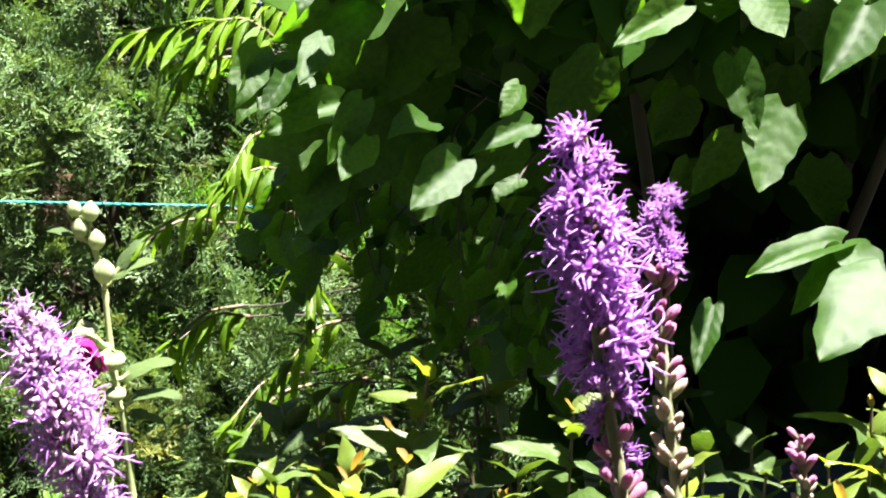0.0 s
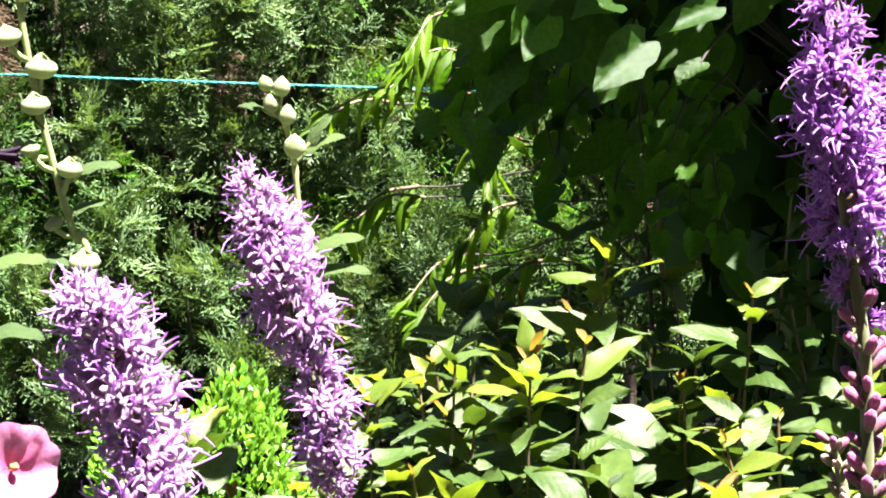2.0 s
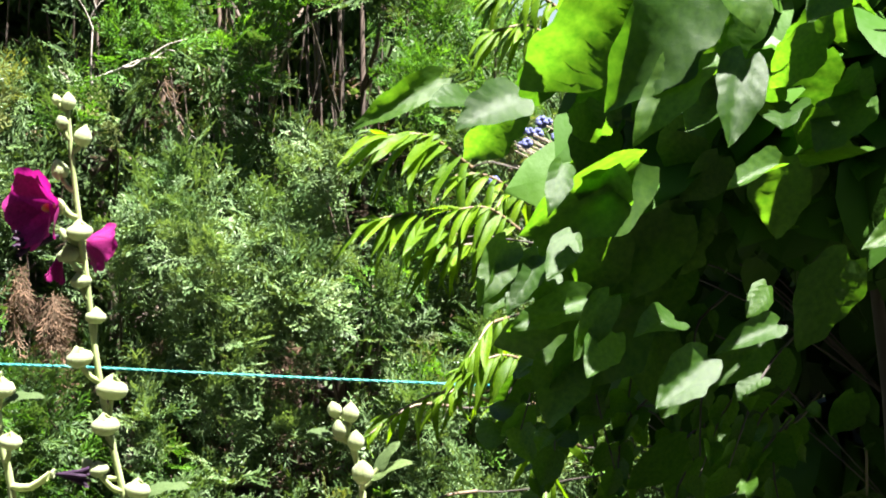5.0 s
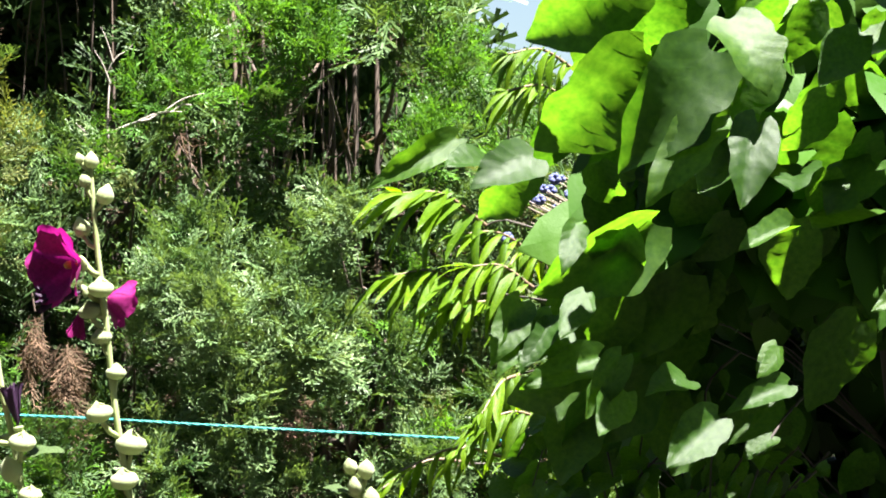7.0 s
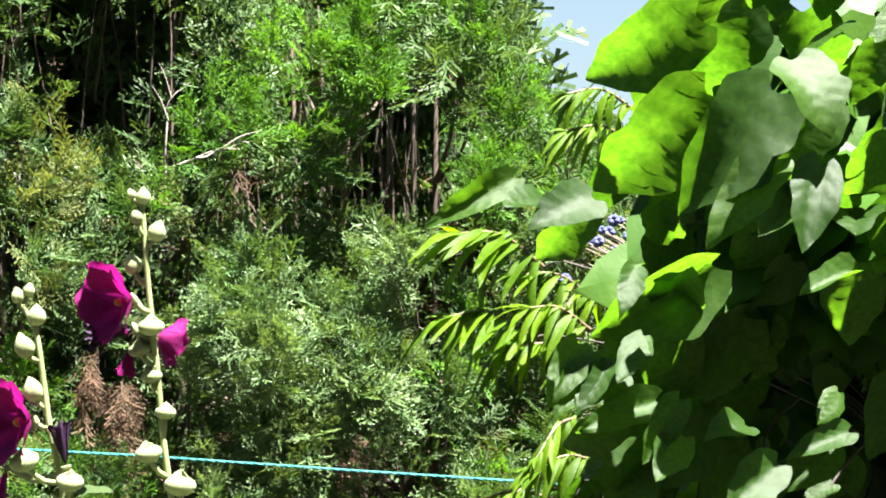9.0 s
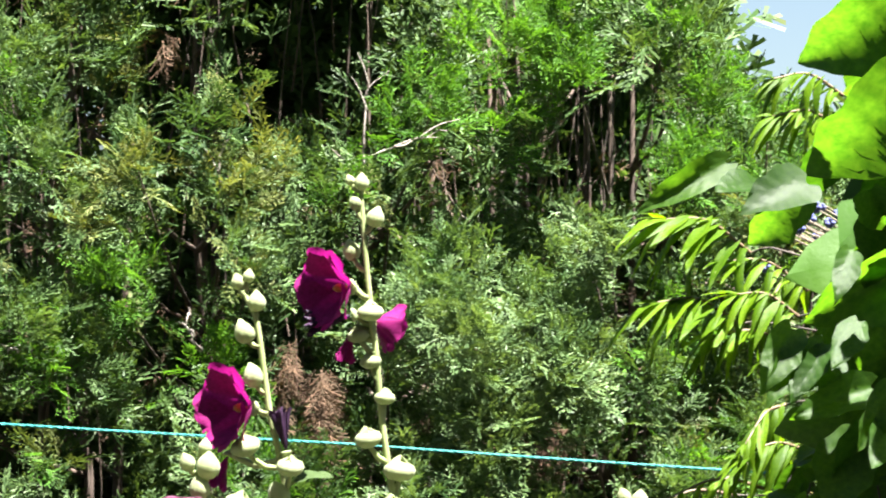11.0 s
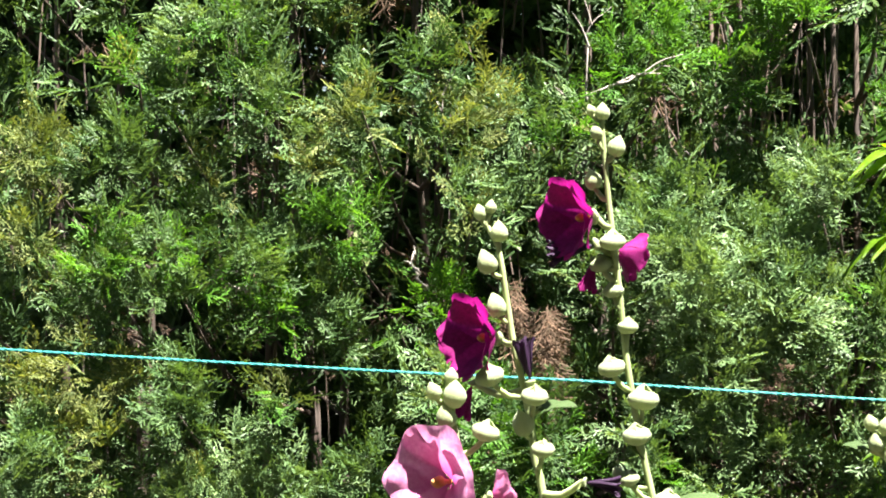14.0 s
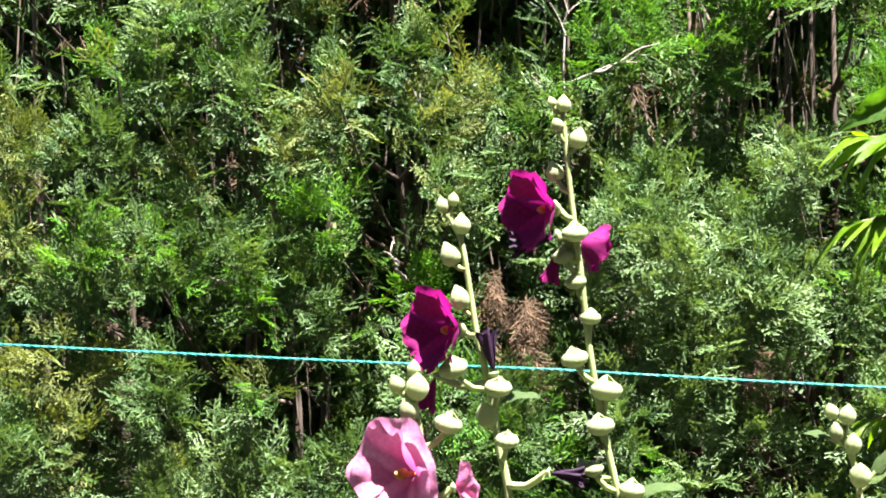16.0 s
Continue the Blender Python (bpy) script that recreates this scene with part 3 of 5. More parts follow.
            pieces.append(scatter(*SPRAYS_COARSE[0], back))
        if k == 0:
            # the dense inner side away from the path, and a top cap added to block the sun
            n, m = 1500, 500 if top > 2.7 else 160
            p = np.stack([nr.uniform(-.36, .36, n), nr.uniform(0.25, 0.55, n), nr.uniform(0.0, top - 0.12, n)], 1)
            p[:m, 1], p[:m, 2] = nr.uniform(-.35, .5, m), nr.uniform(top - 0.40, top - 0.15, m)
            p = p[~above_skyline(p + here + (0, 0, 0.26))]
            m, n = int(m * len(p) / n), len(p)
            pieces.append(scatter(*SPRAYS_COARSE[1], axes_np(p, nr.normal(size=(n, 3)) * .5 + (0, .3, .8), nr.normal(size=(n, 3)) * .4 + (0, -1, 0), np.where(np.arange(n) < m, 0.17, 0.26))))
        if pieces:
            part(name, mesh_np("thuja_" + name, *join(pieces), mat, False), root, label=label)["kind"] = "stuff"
    dm = axes_np(np.concatenate(dry_o), np.concatenate(dry_a), np.concatenate(dry_f), np.concatenate(dry_s))
    part("dry_foliage", mesh_np("dry_foliage", *scatter(*SPRAYS_DRY, dm), M_THUJA_DRY, False), root, label="dry brown inner twigs")["kind"] = "stuff"
    part("bough", mesh_np("bough", *join(limbs), M_BARK), root)["kind"] = "stuff"
    return tagged(root, "tall green thuja of a dense hedge with brown inner twigs", "conifer", "thuja hedge")


THUJAS = []
TREE_X = [-2.85 + 0.50 * k + 0.05 * math.sin(k * 2.4) for k in range(6)] + [-0.07, 0.19, 0.68, 1.2, 1.7, 2.2]
for k, xk in enumerate(TREE_X):
    THUJAS.append(thuja(xk, 300 + k, -2.2 < xk < 0.9))


def dead_branch(points, r, seed, forks=2):
    """A bleached bare twig with short forks on the nearest thuja."""
    rng = random.Random(seed)
    pts = np.array(points, float)
    tree = min(THUJAS, key=lambda t: abs(t.matrix_basis.translation.x - pts[:, 0].mean()))
    o = np.array(tree.matrix_basis.translation)
    line = spline(pts - o, 10)
    pieces = [tube(line + np.array([[rng.gauss(0, r * 1.1) for _ in range(3)] for _ in line]), np.linspace(r, r * .35, 10), 6)]
    for k in range(forks):
        b = line[4 + k * 2]
        d = line[-1] - line[0]
        ln = np.linalg.norm(d) * rng.uniform(.3, .55)
        e = b + unit(unit(d) + np.array((rng.choice((-1, 1)) * .8, -.1, rng.uniform(-.3, .5)))) * ln
        pieces.append(tube(spline([b, (b + e) / 2 + (0, 0, .01), e], 6), np.linspace(r * .6, r * .2, 6), 5))
    part("dead_branch", mesh_np("dead_branch", *join(pieces), M_TWIG_PALE), tree, label="bleached bare branch")


dead_branch([(-0.813, 7.000, 1.665), (-0.814, 6.950, 1.751), (-0.818, 6.950, 1.815), (-0.796, 6.950, 1.885)], .0030, 1)
dead_branch([(-0.457, 6.850, 1.795), (-0.446, 6.850, 1.899), (-0.437, 6.850, 1.982), (-0.389, 6.850, 2.024)], .0030, 2)
dead_branch([(-0.457, 6.850, 1.809), (-0.402, 6.850, 1.830), (-0.319, 6.850, 1.858), (-0.243, 6.850, 1.886)], .004, 3)
dead_branch([(-0.501, 7.100, 1.797), (-0.519, 7.050, 1.822), (-0.537, 7.000, 1.844)], .004, 4, 1)
dead_branch([(-0.271, 7.100, 1.652), (-0.241, 7.050, 1.660), (-0.203, 7.000, 1.665)], .006, 5, 0)
dead_branch([(-1.443, 6.950, 1.342), (-1.383, 6.900, 1.370), (-1.335, 6.900, 1.433)], .006, 6, 1)
dead_branch([(-1.436, 6.950, 1.342), (-1.369, 6.900, 1.353), (-1.312, 6.900, 1.341)], .005, 7, 0)
dead_branch([(-0.871, 7.000, 1.330), (-0.883, 6.950, 1.380), (-0.896, 6.950, 1.436)], .006, 8, 1)
dead_branch([(-1.361, 6.950, 1.345), (-1.309, 6.900, 1.337), (-1.267, 6.900, 1.339)], .005, 9, 0)


def dead_bundle(top, drop, half, seed, n=90):
    """A hanging bunch of withered brown sprays."""
    rng = random.Random(seed)
    tree = min(THUJAS, key=lambda t: abs(t.matrix_basis.translation.x - top[0]))
    o = np.array(tree.matrix_basis.translation)
    nr = np.random.RandomState(seed)
    p = np.array(top) - o + np.stack([nr.normal(0, half * .45, n), nr.normal(0, .05, n), -nr.uniform(0, drop * .8, n)], 1)
    m = axes_np(p, nr.normal(size=(n, 3)) * .35 + (0, -.15, -1), nr.normal(size=(n, 3)) + (0, -1, 0), nr.uniform(.05, .10, n))
    part("withered_foliage", mesh_np("withered_foliage", *scatter(*SPRAYS_DRY, m), M_THUJA_DRY, False), tree, label="hanging bunch of withered brown sprays")["kind"] = "stuff"


dead_bundle((-0.545, 6.780, 1.300), 0.25, 0.022, 1, 130)
dead_bundle((-0.640, 6.900, 1.369), 0.20, 0.02, 2, 30)
dead_bundle((-0.972, 7.150, 2.176), 0.10, 0.03, 3, 12)
dead_bundle((-0.025, 7.000, 1.173), 0.0990, 0.0848, 4, 40)
dead_bundle((0.005, 7.000, 1.160), 0.1273, 0.0707, 5, 50)


# ------------------------------------------------------------------ cord in front of the hedge
rope_ends = [(-1.760, 6.300, 1.207), (0.246, 6.300, 1.106)]
ra, rb = np.array(rope_ends[0]), np.array(rope_ends[1])
rd = (rb - ra) / (rb[0] - ra[0])
pa, pb = ra - rd * 1.2, rb + rd * 1.1
rope = thing("cord", (0, 0, 0))
strands = []
for s in range(3):
    tt = np.linspace(0, 1, 420)
    base = pa + (pb - pa) * tt[:, None]
    base[:, 2] -= 0.03 * 4 * tt * (1 - tt) - 0.03 * 4 * 0.2 * 0.8
    base[:, 2] -= 0.018 * np.clip((base[:, 0] + 0.45) / 0.8, 0, 1.6)
    ang = tt * 420 + s * 2.094
    base[:, 1] += 0.0016 * np.cos(ang)
    base[:, 2] += 0.0016 * np.sin(ang)
    strands.append(tube(base, 0.0017, 5))
for v, f in strands:
    part("strand", mesh_np("strand", v, f, M_ROPE), rope)
tagged(rope, "taut turquoise twisted cord stretched along the hedge", "cord")
for nm, q in (("cord_stake", pa), ("cord_stake", pb)):
    v, f = tube([(q[0], q[1], -0.05), (q[0], q[1], q[2] * 0.5), (q[0], q[1], q[2] + 0.06)], (0.014, 0.013, 0.011), 8)
    tagged(new(nm, mesh_np(nm, v, f, M_BARK)), "thin wooden stake that holds the cord", "stake", "cord stakes")


# ------------------------------------------------------------------ broad-leaved shrub
def broad_leaf(seed):
    """A broad ovate leaf with a rounded base, soft waves along the margin and a drawn-out tip; base at the origin, tip along +Y."""
    rng = random.Random(seed)
    nu, nv = 20, 6
    sides = [(rng.uniform(.36, .46), rng.uniform(0, 6.28), rng.uniform(.03, .09), rng.uniform(0, 6.28)) for _ in range(2)]
    fold, curl, wave = rng.uniform(.05, .50), rng.uniform(-.05, .34), rng.uniform(.015, .05)
    bend, cup, ph = rng.uniform(-.10, .10), rng.uniform(-.25, .35), [rng.uniform(0, 6.28) for _ in range(3)]
    V, F = [], []
    for i in range(nu + 1):
        u = i / nu
        body = (u + .015) ** .42 * (1 - u) ** .80 / 0.53
        body *= 1 - 0.22 * math.exp(-((u - .90) / .10) ** 2)
        for j in range(nv + 1):
            v = 2 * j / nv - 1
            half, p0, amp, p1 = sides[1 if v >= 0 else 0]
            w = half * body * (1 + amp * math.sin(u * 11 + p0) + .7 * amp * math.sin(u * 23 + p1)) + (.010 * ((u * 19 + p1) % 1.0) * (abs(v) > .9))
            x = v * w + bend * u * u
            y = u - .10 * abs(v) ** 1.6 * (1 - u) ** 3
            z = fold * abs(v) * w - cup * v * v * w - curl * u * u * (0.4 + 0.6 * u)
            z += wave * (math.sin(u * 6.5 + ph[0] + (v > 0) * 1.9) + .3 * math.sin(u * 12 + ph[1] - (v > 0))) * abs(v) ** 1.6
            z += .012 * math.sin(u * 34 - abs(v) * 7) * abs(v) * (1 - abs(v)) * 3
            V.append((x, y, z))
    for i in range(nu):
        for j in range(nv):
            k = i * (nv + 1) + j
            F.append((k, k + 1, k + nv + 2, k + nv + 1))
    return mesh_np("broad_leaf", V, F, M_BIGLEAF)


BIG = [broad_leaf(k + 60) for k in range(14)]
# single leaves that stand out: base, tip, share of sky-facing, slimness
LEAVES_TOP = [((0.382, 3.10, 1.732), (0.261, 3.13, 1.662), -0.35, 0.85), ((0.392, 3.08, 1.644), (0.286, 3.11, 1.523), -0.35, 0.95), ((0.460, 3.05, 1.645), (0.362, 3.02, 1.525), 0.15, 0.85),
              ((0.450, 3.15, 1.748), (0.413, 3.17, 1.660), -0.35, 1.05), ((0.474, 3.00, 1.674), (0.508, 2.95, 1.607), 0.55, 1.15), ((0.521, 3.10, 1.647), (0.470, 3.12, 1.550), -0.3, 0.95),
              ((0.463, 3.05, 1.572), (0.386, 3.01, 1.484), 0.5, 0.7), ((0.504, 3.00, 1.561), (0.475, 2.95, 1.475), 0.3, 0.8), ((0.582, 3.10, 1.705), (0.560, 3.12, 1.637), -0.3, 0.9),
              ((0.638, 3.10, 1.667), (0.582, 3.07, 1.613), 0.2, 0.9), ((0.601, 3.10, 1.597), (0.553, 3.12, 1.534), -0.3, 0.9), ((0.547, 3.05, 1.448), (0.484, 3.00, 1.423), 0.8, 0.6)]
LEAVES_EDGE = [((0.181, 3.12, 1.552), (0.090, 3.09, 1.501), 0.35, 0.45), ((0.217, 3.10, 1.522), (0.164, 3.05, 1.519), 0.8, 0.9), ((0.266, 3.08, 1.528), (0.204, 3.03, 1.503), 0.8, 0.95),
               ((0.261, 3.10, 1.519), (0.206, 3.12, 1.458), -0.3, 0.85), ((0.414, 3.21, 1.460), (0.280, 3.24, 1.374), -0.35, 0.75), ((0.458, 3.26, 1.403), (0.351, 3.29, 1.293), -0.35, 0.9),
               ((0.364, 3.31, 1.303), (0.265, 3.35, 1.225), -0.35, 0.9), ((0.257, 3.15, 1.369), (0.224, 3.10, 1.306), 0.5, 0.7), ((0.293, 3.15, 1.353), (0.253, 3.10, 1.300), 0.5, 0.7),
               ((0.327, 3.12, 1.378), (0.296, 3.07, 1.331), 0.5, 0.65), ((0.310, 3.05, 1.452), (0.293, 3.00, 1.405), 0.6, 0.6), ((0.648, 3.16, 1.344), (0.584, 3.19, 1.248), -0.2, 0.8)]
LEAVES_RIGHT = [((0.874, 3.00, 1.131), (0.757, 2.94, 1.120), 0.8, 0.48), ((0.875, 3.00, 1.128), (0.904, 2.94, 1.091), 0.6, 0.9), ((0.869, 3.00, 1.119), (0.810, 2.97, 1.059), 0.35, 0.6),
                ((0.907, 2.95, 1.103), (0.817, 2.87, 1.025), 0.6, 0.85), ((0.752, 3.10, 1.062), (0.719, 3.06, 0.991), 0.45, 0.5), ((0.785, 3.10, 1.340), (0.795, 3.07, 1.261), 0.2, 0.9),
                ((0.922, 3.05, 1.391), (0.861, 3.00, 1.314), 0.5, 0.7), ((0.842, 3.10, 1.281), (0.793, 3.07, 1.192), 0.2, 0.85), ((0.826, 3.28, 1.252), (0.777, 3.30, 1.180), -0.3, 0.9),
                ((0.801, 3.05, 1.413), (0.818, 3.00, 1.361), 0.6, 0.9), ((0.729, 3.10, 1.399), (0.639, 3.06, 1.357), 0.4, 0.5), ((0.466, 3.05, 1.239), (0.401, 3.01, 1.189), 0.3, 0.8)]
LEAVES_LOW = [((0.260, 3.15, 1.341), (0.233, 3.10, 1.300), 0.6, 0.75), ((0.301, 3.15, 1.339), (0.264, 3.10, 1.305), 0.6, 0.9), ((0.344, 3.15, 1.305), (0.256, 3.10, 1.278), 0.4, 0.6),
              ((0.369, 3.10, 1.267), (0.331, 3.05, 1.226), 0.7, 0.85), ((0.407, 3.26, 1.296), (0.319, 3.29, 1.194), -0.3, 0.95), ((0.487, 3.26, 1.228), (0.438, 3.26, 1.167), 0, 0.9),
              ((0.565, 3.28, 1.254), (0.498, 3.25, 1.202), 0.1, 0.8), ((0.438, 3.10, 1.280), (0.395, 3.05, 1.282), 0.8, 0.9), ((0.552, 3.10, 1.273), (0.487, 3.05, 1.254), 0.6, 0.55),
              ((0.502, 3.47, 1.119), (0.429, 3.47, 1.062), 0, 0.7), ((0.541, 3.10, 1.317), (0.516, 3.07, 1.283), 0.3, 0.8), ((0.365, 3.10, 1.306), (0.321, 3.07, 1.244), 0.45, 0.7)]


def broad_shrub():
    rng = random.Random(77)
    nr = np.random.RandomState(77)
    c = np.array((1.15, 4.15, 0.0))
    root = thing("broad_leaved_shrub", c)
    for k in range(7):
        b = np.array((rng.uniform(-.15, .15), rng.uniform(.25, .5), -0.02))
        e = np.array((rng.uniform(-.45, .7), rng.uniform(-.75, .2), rng.uniform(1.5, 1.85)))
        pts = spline([b, b + (e - b) * (.25, .2, .35), b + (e - b) * (.6, .55, .72), e], 12)
        part("limb", mesh_np("limb", *tube(pts, np.linspace(0.022, 0.005, 12), 8), M_BARK_DARK), root)

    def left_edge(z):
        return float(np.interp(z, [0.6, 0.85, 1.0, 1.1, 1.17, 1.25, 1.45, 1.62, 1.75, 1.95], [0.66, 0.60, 0.53, 0.46, 0.37, 0.305, 0.31, 0.335, 0.335, 0.50]))

    def hang(x, y, z, low, high, lit):
        size = rng.uniform(low, high)
        yaw = rng.gauss(-0.25, 0.7)
        if rng.random() > lit:
            # hangs limp: seen against the light or in the shade of the leaves above
            back = 0.35 if z > (1.38 if x < 0.7 else 1.22) else 0.0
            along = (math.sin(yaw) * 0.6, rng.uniform(-0.10, 0.45) + back, -1.0)
            face = (rng.gauss(-0.1, 0.3), -1.0, rng.uniform(-0.6, -0.1) - 1.3 * back)
        else:
            along = (math.sin(yaw) * 0.9, -rng.uniform(0.3, 1.0), -rng.uniform(0.15, 0.9))
            face = (rng.gauss(0.0, 0.35), -0.35 + rng.gauss(0, .25), 1.0)
        part("leaf", BIG[rng.randrange(14)], root, axes(np.array((x, y, z)) - c, along, face, size))

    # the outer leaves overlap like shingles, in layers, down to the hollow under them
    for z in np.arange(1.86, 0.90, -0.052):
        for layer in range(3):
            x = left_edge(z) + 0.045 + rng.uniform(-0.01, 0.05)
            while x < 1.12:
                deep = x - left_edge(z)
                y = 3.17 + 0.12 * layer + 0.05 * rng.uniform(-1, 1) + 0.05 * math.sin(x * 7 + z * 3) + max(0, 0.15 - deep) * 0.5
                y += 1.7 * max(0, 1.43 - z) * min(1, deep * 3.5) + 0.3 * max(0, 1.2 - z)
                if z > 1.36 or (z > 1.22 and deep < .16) or (z > 1.12 and rng.random() < 0.06):
                    if layer == 0 or z < 1.50 or (z < 1.72 and rng.random() < .55):
                        hang(x + rng.uniform(-.03, .03), y, z + rng.uniform(-.03, .03) + .04, 0.062, 0.108, 0.36 if z > 1.46 else (0.22 if x < 0.6 else 0.34) - 0.06 * layer)
                x += rng.uniform(0.052, 0.092) * (1.25 if z > 1.5 else 1.0)
    for b, tip, up, slim in LEAVES_TOP + LEAVES_EDGE + LEAVES_RIGHT + LEAVES_LOW:
        b, tip = np.array(b), np.array(tip)
        along = tip - b
        face = np.array((rng.gauss(0, .2), -1.0 + .5 * up, -.1 + .9 * up))
        part("leaf", BIG[rng.randrange(14)], root, axes(b - c, along, face, np.linalg.norm(along) * 1.02) @ Matrix.Diagonal((slim, 1, 1, 1)))
    # thin hanging shoots with small leaves at the foot of the edge
    for k in range(24):
        z = rng.uniform(1.06, 1.27)
        x = left_edge(z) + 0.30 * rng.random() ** 1.5
        y = rng.uniform(3.30, 3.75)
        end = np.array((x - rng.uniform(-.02, .06), y - .05, z - rng.uniform(.07, .17)))
        shoot = spline([np.array((x + .05, y + .04, z + .05)), np.array((x, y, z)), end], 9) - c
        part("shoot", mesh_np("shoot", *tube(shoot, np.linspace(.0022, .0009, 9), 5), M_BARK_DARK), root)
        for i in range(2, 9):
            q = shoot[i] + c
            hang(q[0], q[1], q[2], 0.026, 0.058, 0.6 if x < left_edge(z) + .16 else 0.16)
    # inner leaves, added to keep the sun out: a roof over the hollow and its back
    V, F = blade(1.0, 0.8, 0.42, 0.78, 0.15, 0.2, 0.03, 5, 4, 2)

    def fill(n, y0, y1, z0, z1, x_in):
        zz = nr.uniform(z0, z1, n)
        xl = np.array([left_edge(q) for q in zz]) + x_in
        return np.stack([xl + nr.uniform(0, 1, n) * (1.95 - xl), nr.uniform(y0, y1, n), zz], 1)

    p = np.concatenate([fill(2300, 3.30, 3.80, 1.45, 1.64, .12), fill(1300, 3.34, 3.80, 1.64, 1.76, .22), fill(2300, 3.72, 4.6, 1.40, 1.85, .30), fill(1900, 4.1, 4.7, 0.3, 1.5, .22)]) - c
    a = nr.normal(size=p.shape) * 0.5 + (0, -.3, -.7)
    g = nr.normal(size=p.shape) * 0.4 + (-.1, -.5, .8)
    v, f = scatter(V, F, axes_np(p, a, g, nr.uniform(0.10, 0.16, len(p))))
    part("inner_leaves", mesh_np("inner_leaves", v, f, M_BIGLEAF_SHADED), root)["kind"] = "stuff"
    return tagged(root, "dense shrub with broad hanging green leaves", "shrub")


broad_shrub()


# ------------------------------------------------------------------ narrow-leaved tree at the shrub's edge
NARROW = []
for k in range(6):
    v, f = blade(1.0, 0.215, 0.75, 1.05, 0.40, 0.10 + 0.16 * k, 0.012, 90 + k, 12, 4, 0.0, 0.05 * (k - 2))
    NARROW.append(mesh_np("narrow_leaf", v, f, M_PEACH))
# arching twigs with their leaves hanging in a comb: foot, tip, leaves, leaf length
FANS_HIGH = [((0.283, 4.10, 1.487), (0.155, 4.02, 1.532), 13, 0.088), ((0.267, 4.10, 1.383), (0.144, 4.02, 1.413), 14, 0.085), ((0.371, 4.15, 1.434), (0.240, 4.07, 1.473), 13, 0.062),
             ((0.422, 4.15, 1.721), (0.314, 4.07, 1.738), 12, 0.062), ((0.426, 4.15, 1.666), (0.313, 4.07, 1.684), 11, 0.062), ((0.371, 4.15, 1.333), (0.224, 4.07, 1.366), 14, 0.066),
             ((0.384, 4.20, 1.469), (0.301, 4.12, 1.400), 11, 0.066), ((0.350, 4.08, 1.395), (0.255, 4.02, 1.425), 10, 0.07), ((0.333, 4.10, 1.267), (0.270, 4.02, 1.212), 7, 0.07)]
FANS_LOW = [((0.337, 4.15, 1.174), (0.240, 4.07, 1.157), 10, 0.066), ((0.382, 4.10, 1.191), (0.263, 4.02, 1.196), 12, 0.066), ((0.384, 4.05, 1.127), (0.310, 3.97, 1.146), 9, 0.066),
            ((0.299, 4.20, 0.989), (0.193, 4.12, 0.967), 10, 0.085), ((0.363, 4.20, 0.902), (0.263, 4.12, 0.843), 10, 0.085), ((0.276, 4.30, 1.126), (0.131, 4.22, 1.093), 8, 0.062),
            ((0.394, 4.10, 1.067), (0.376, 4.02, 0.999), 8, 0.08), ((0.325, 4.15, 1.138), (0.155, 4.07, 1.128), 12, 0.068), ((0.290, 4.20, 1.006), (0.167, 4.12, 0.945), 10, 0.08),
            ((0.389, 4.20, 0.883), (0.279, 4.12, 0.820), 10, 0.085), ((0.430, 4.10, 0.985), (0.340, 4.02, 0.930), 9, 0.085), ((0.470, 4.10, 0.900), (0.380, 4.02, 0.850), 8, 0.085), ((0.443, 4.10, 1.074), (0.357, 4.02, 1.073), 9, 0.07)]


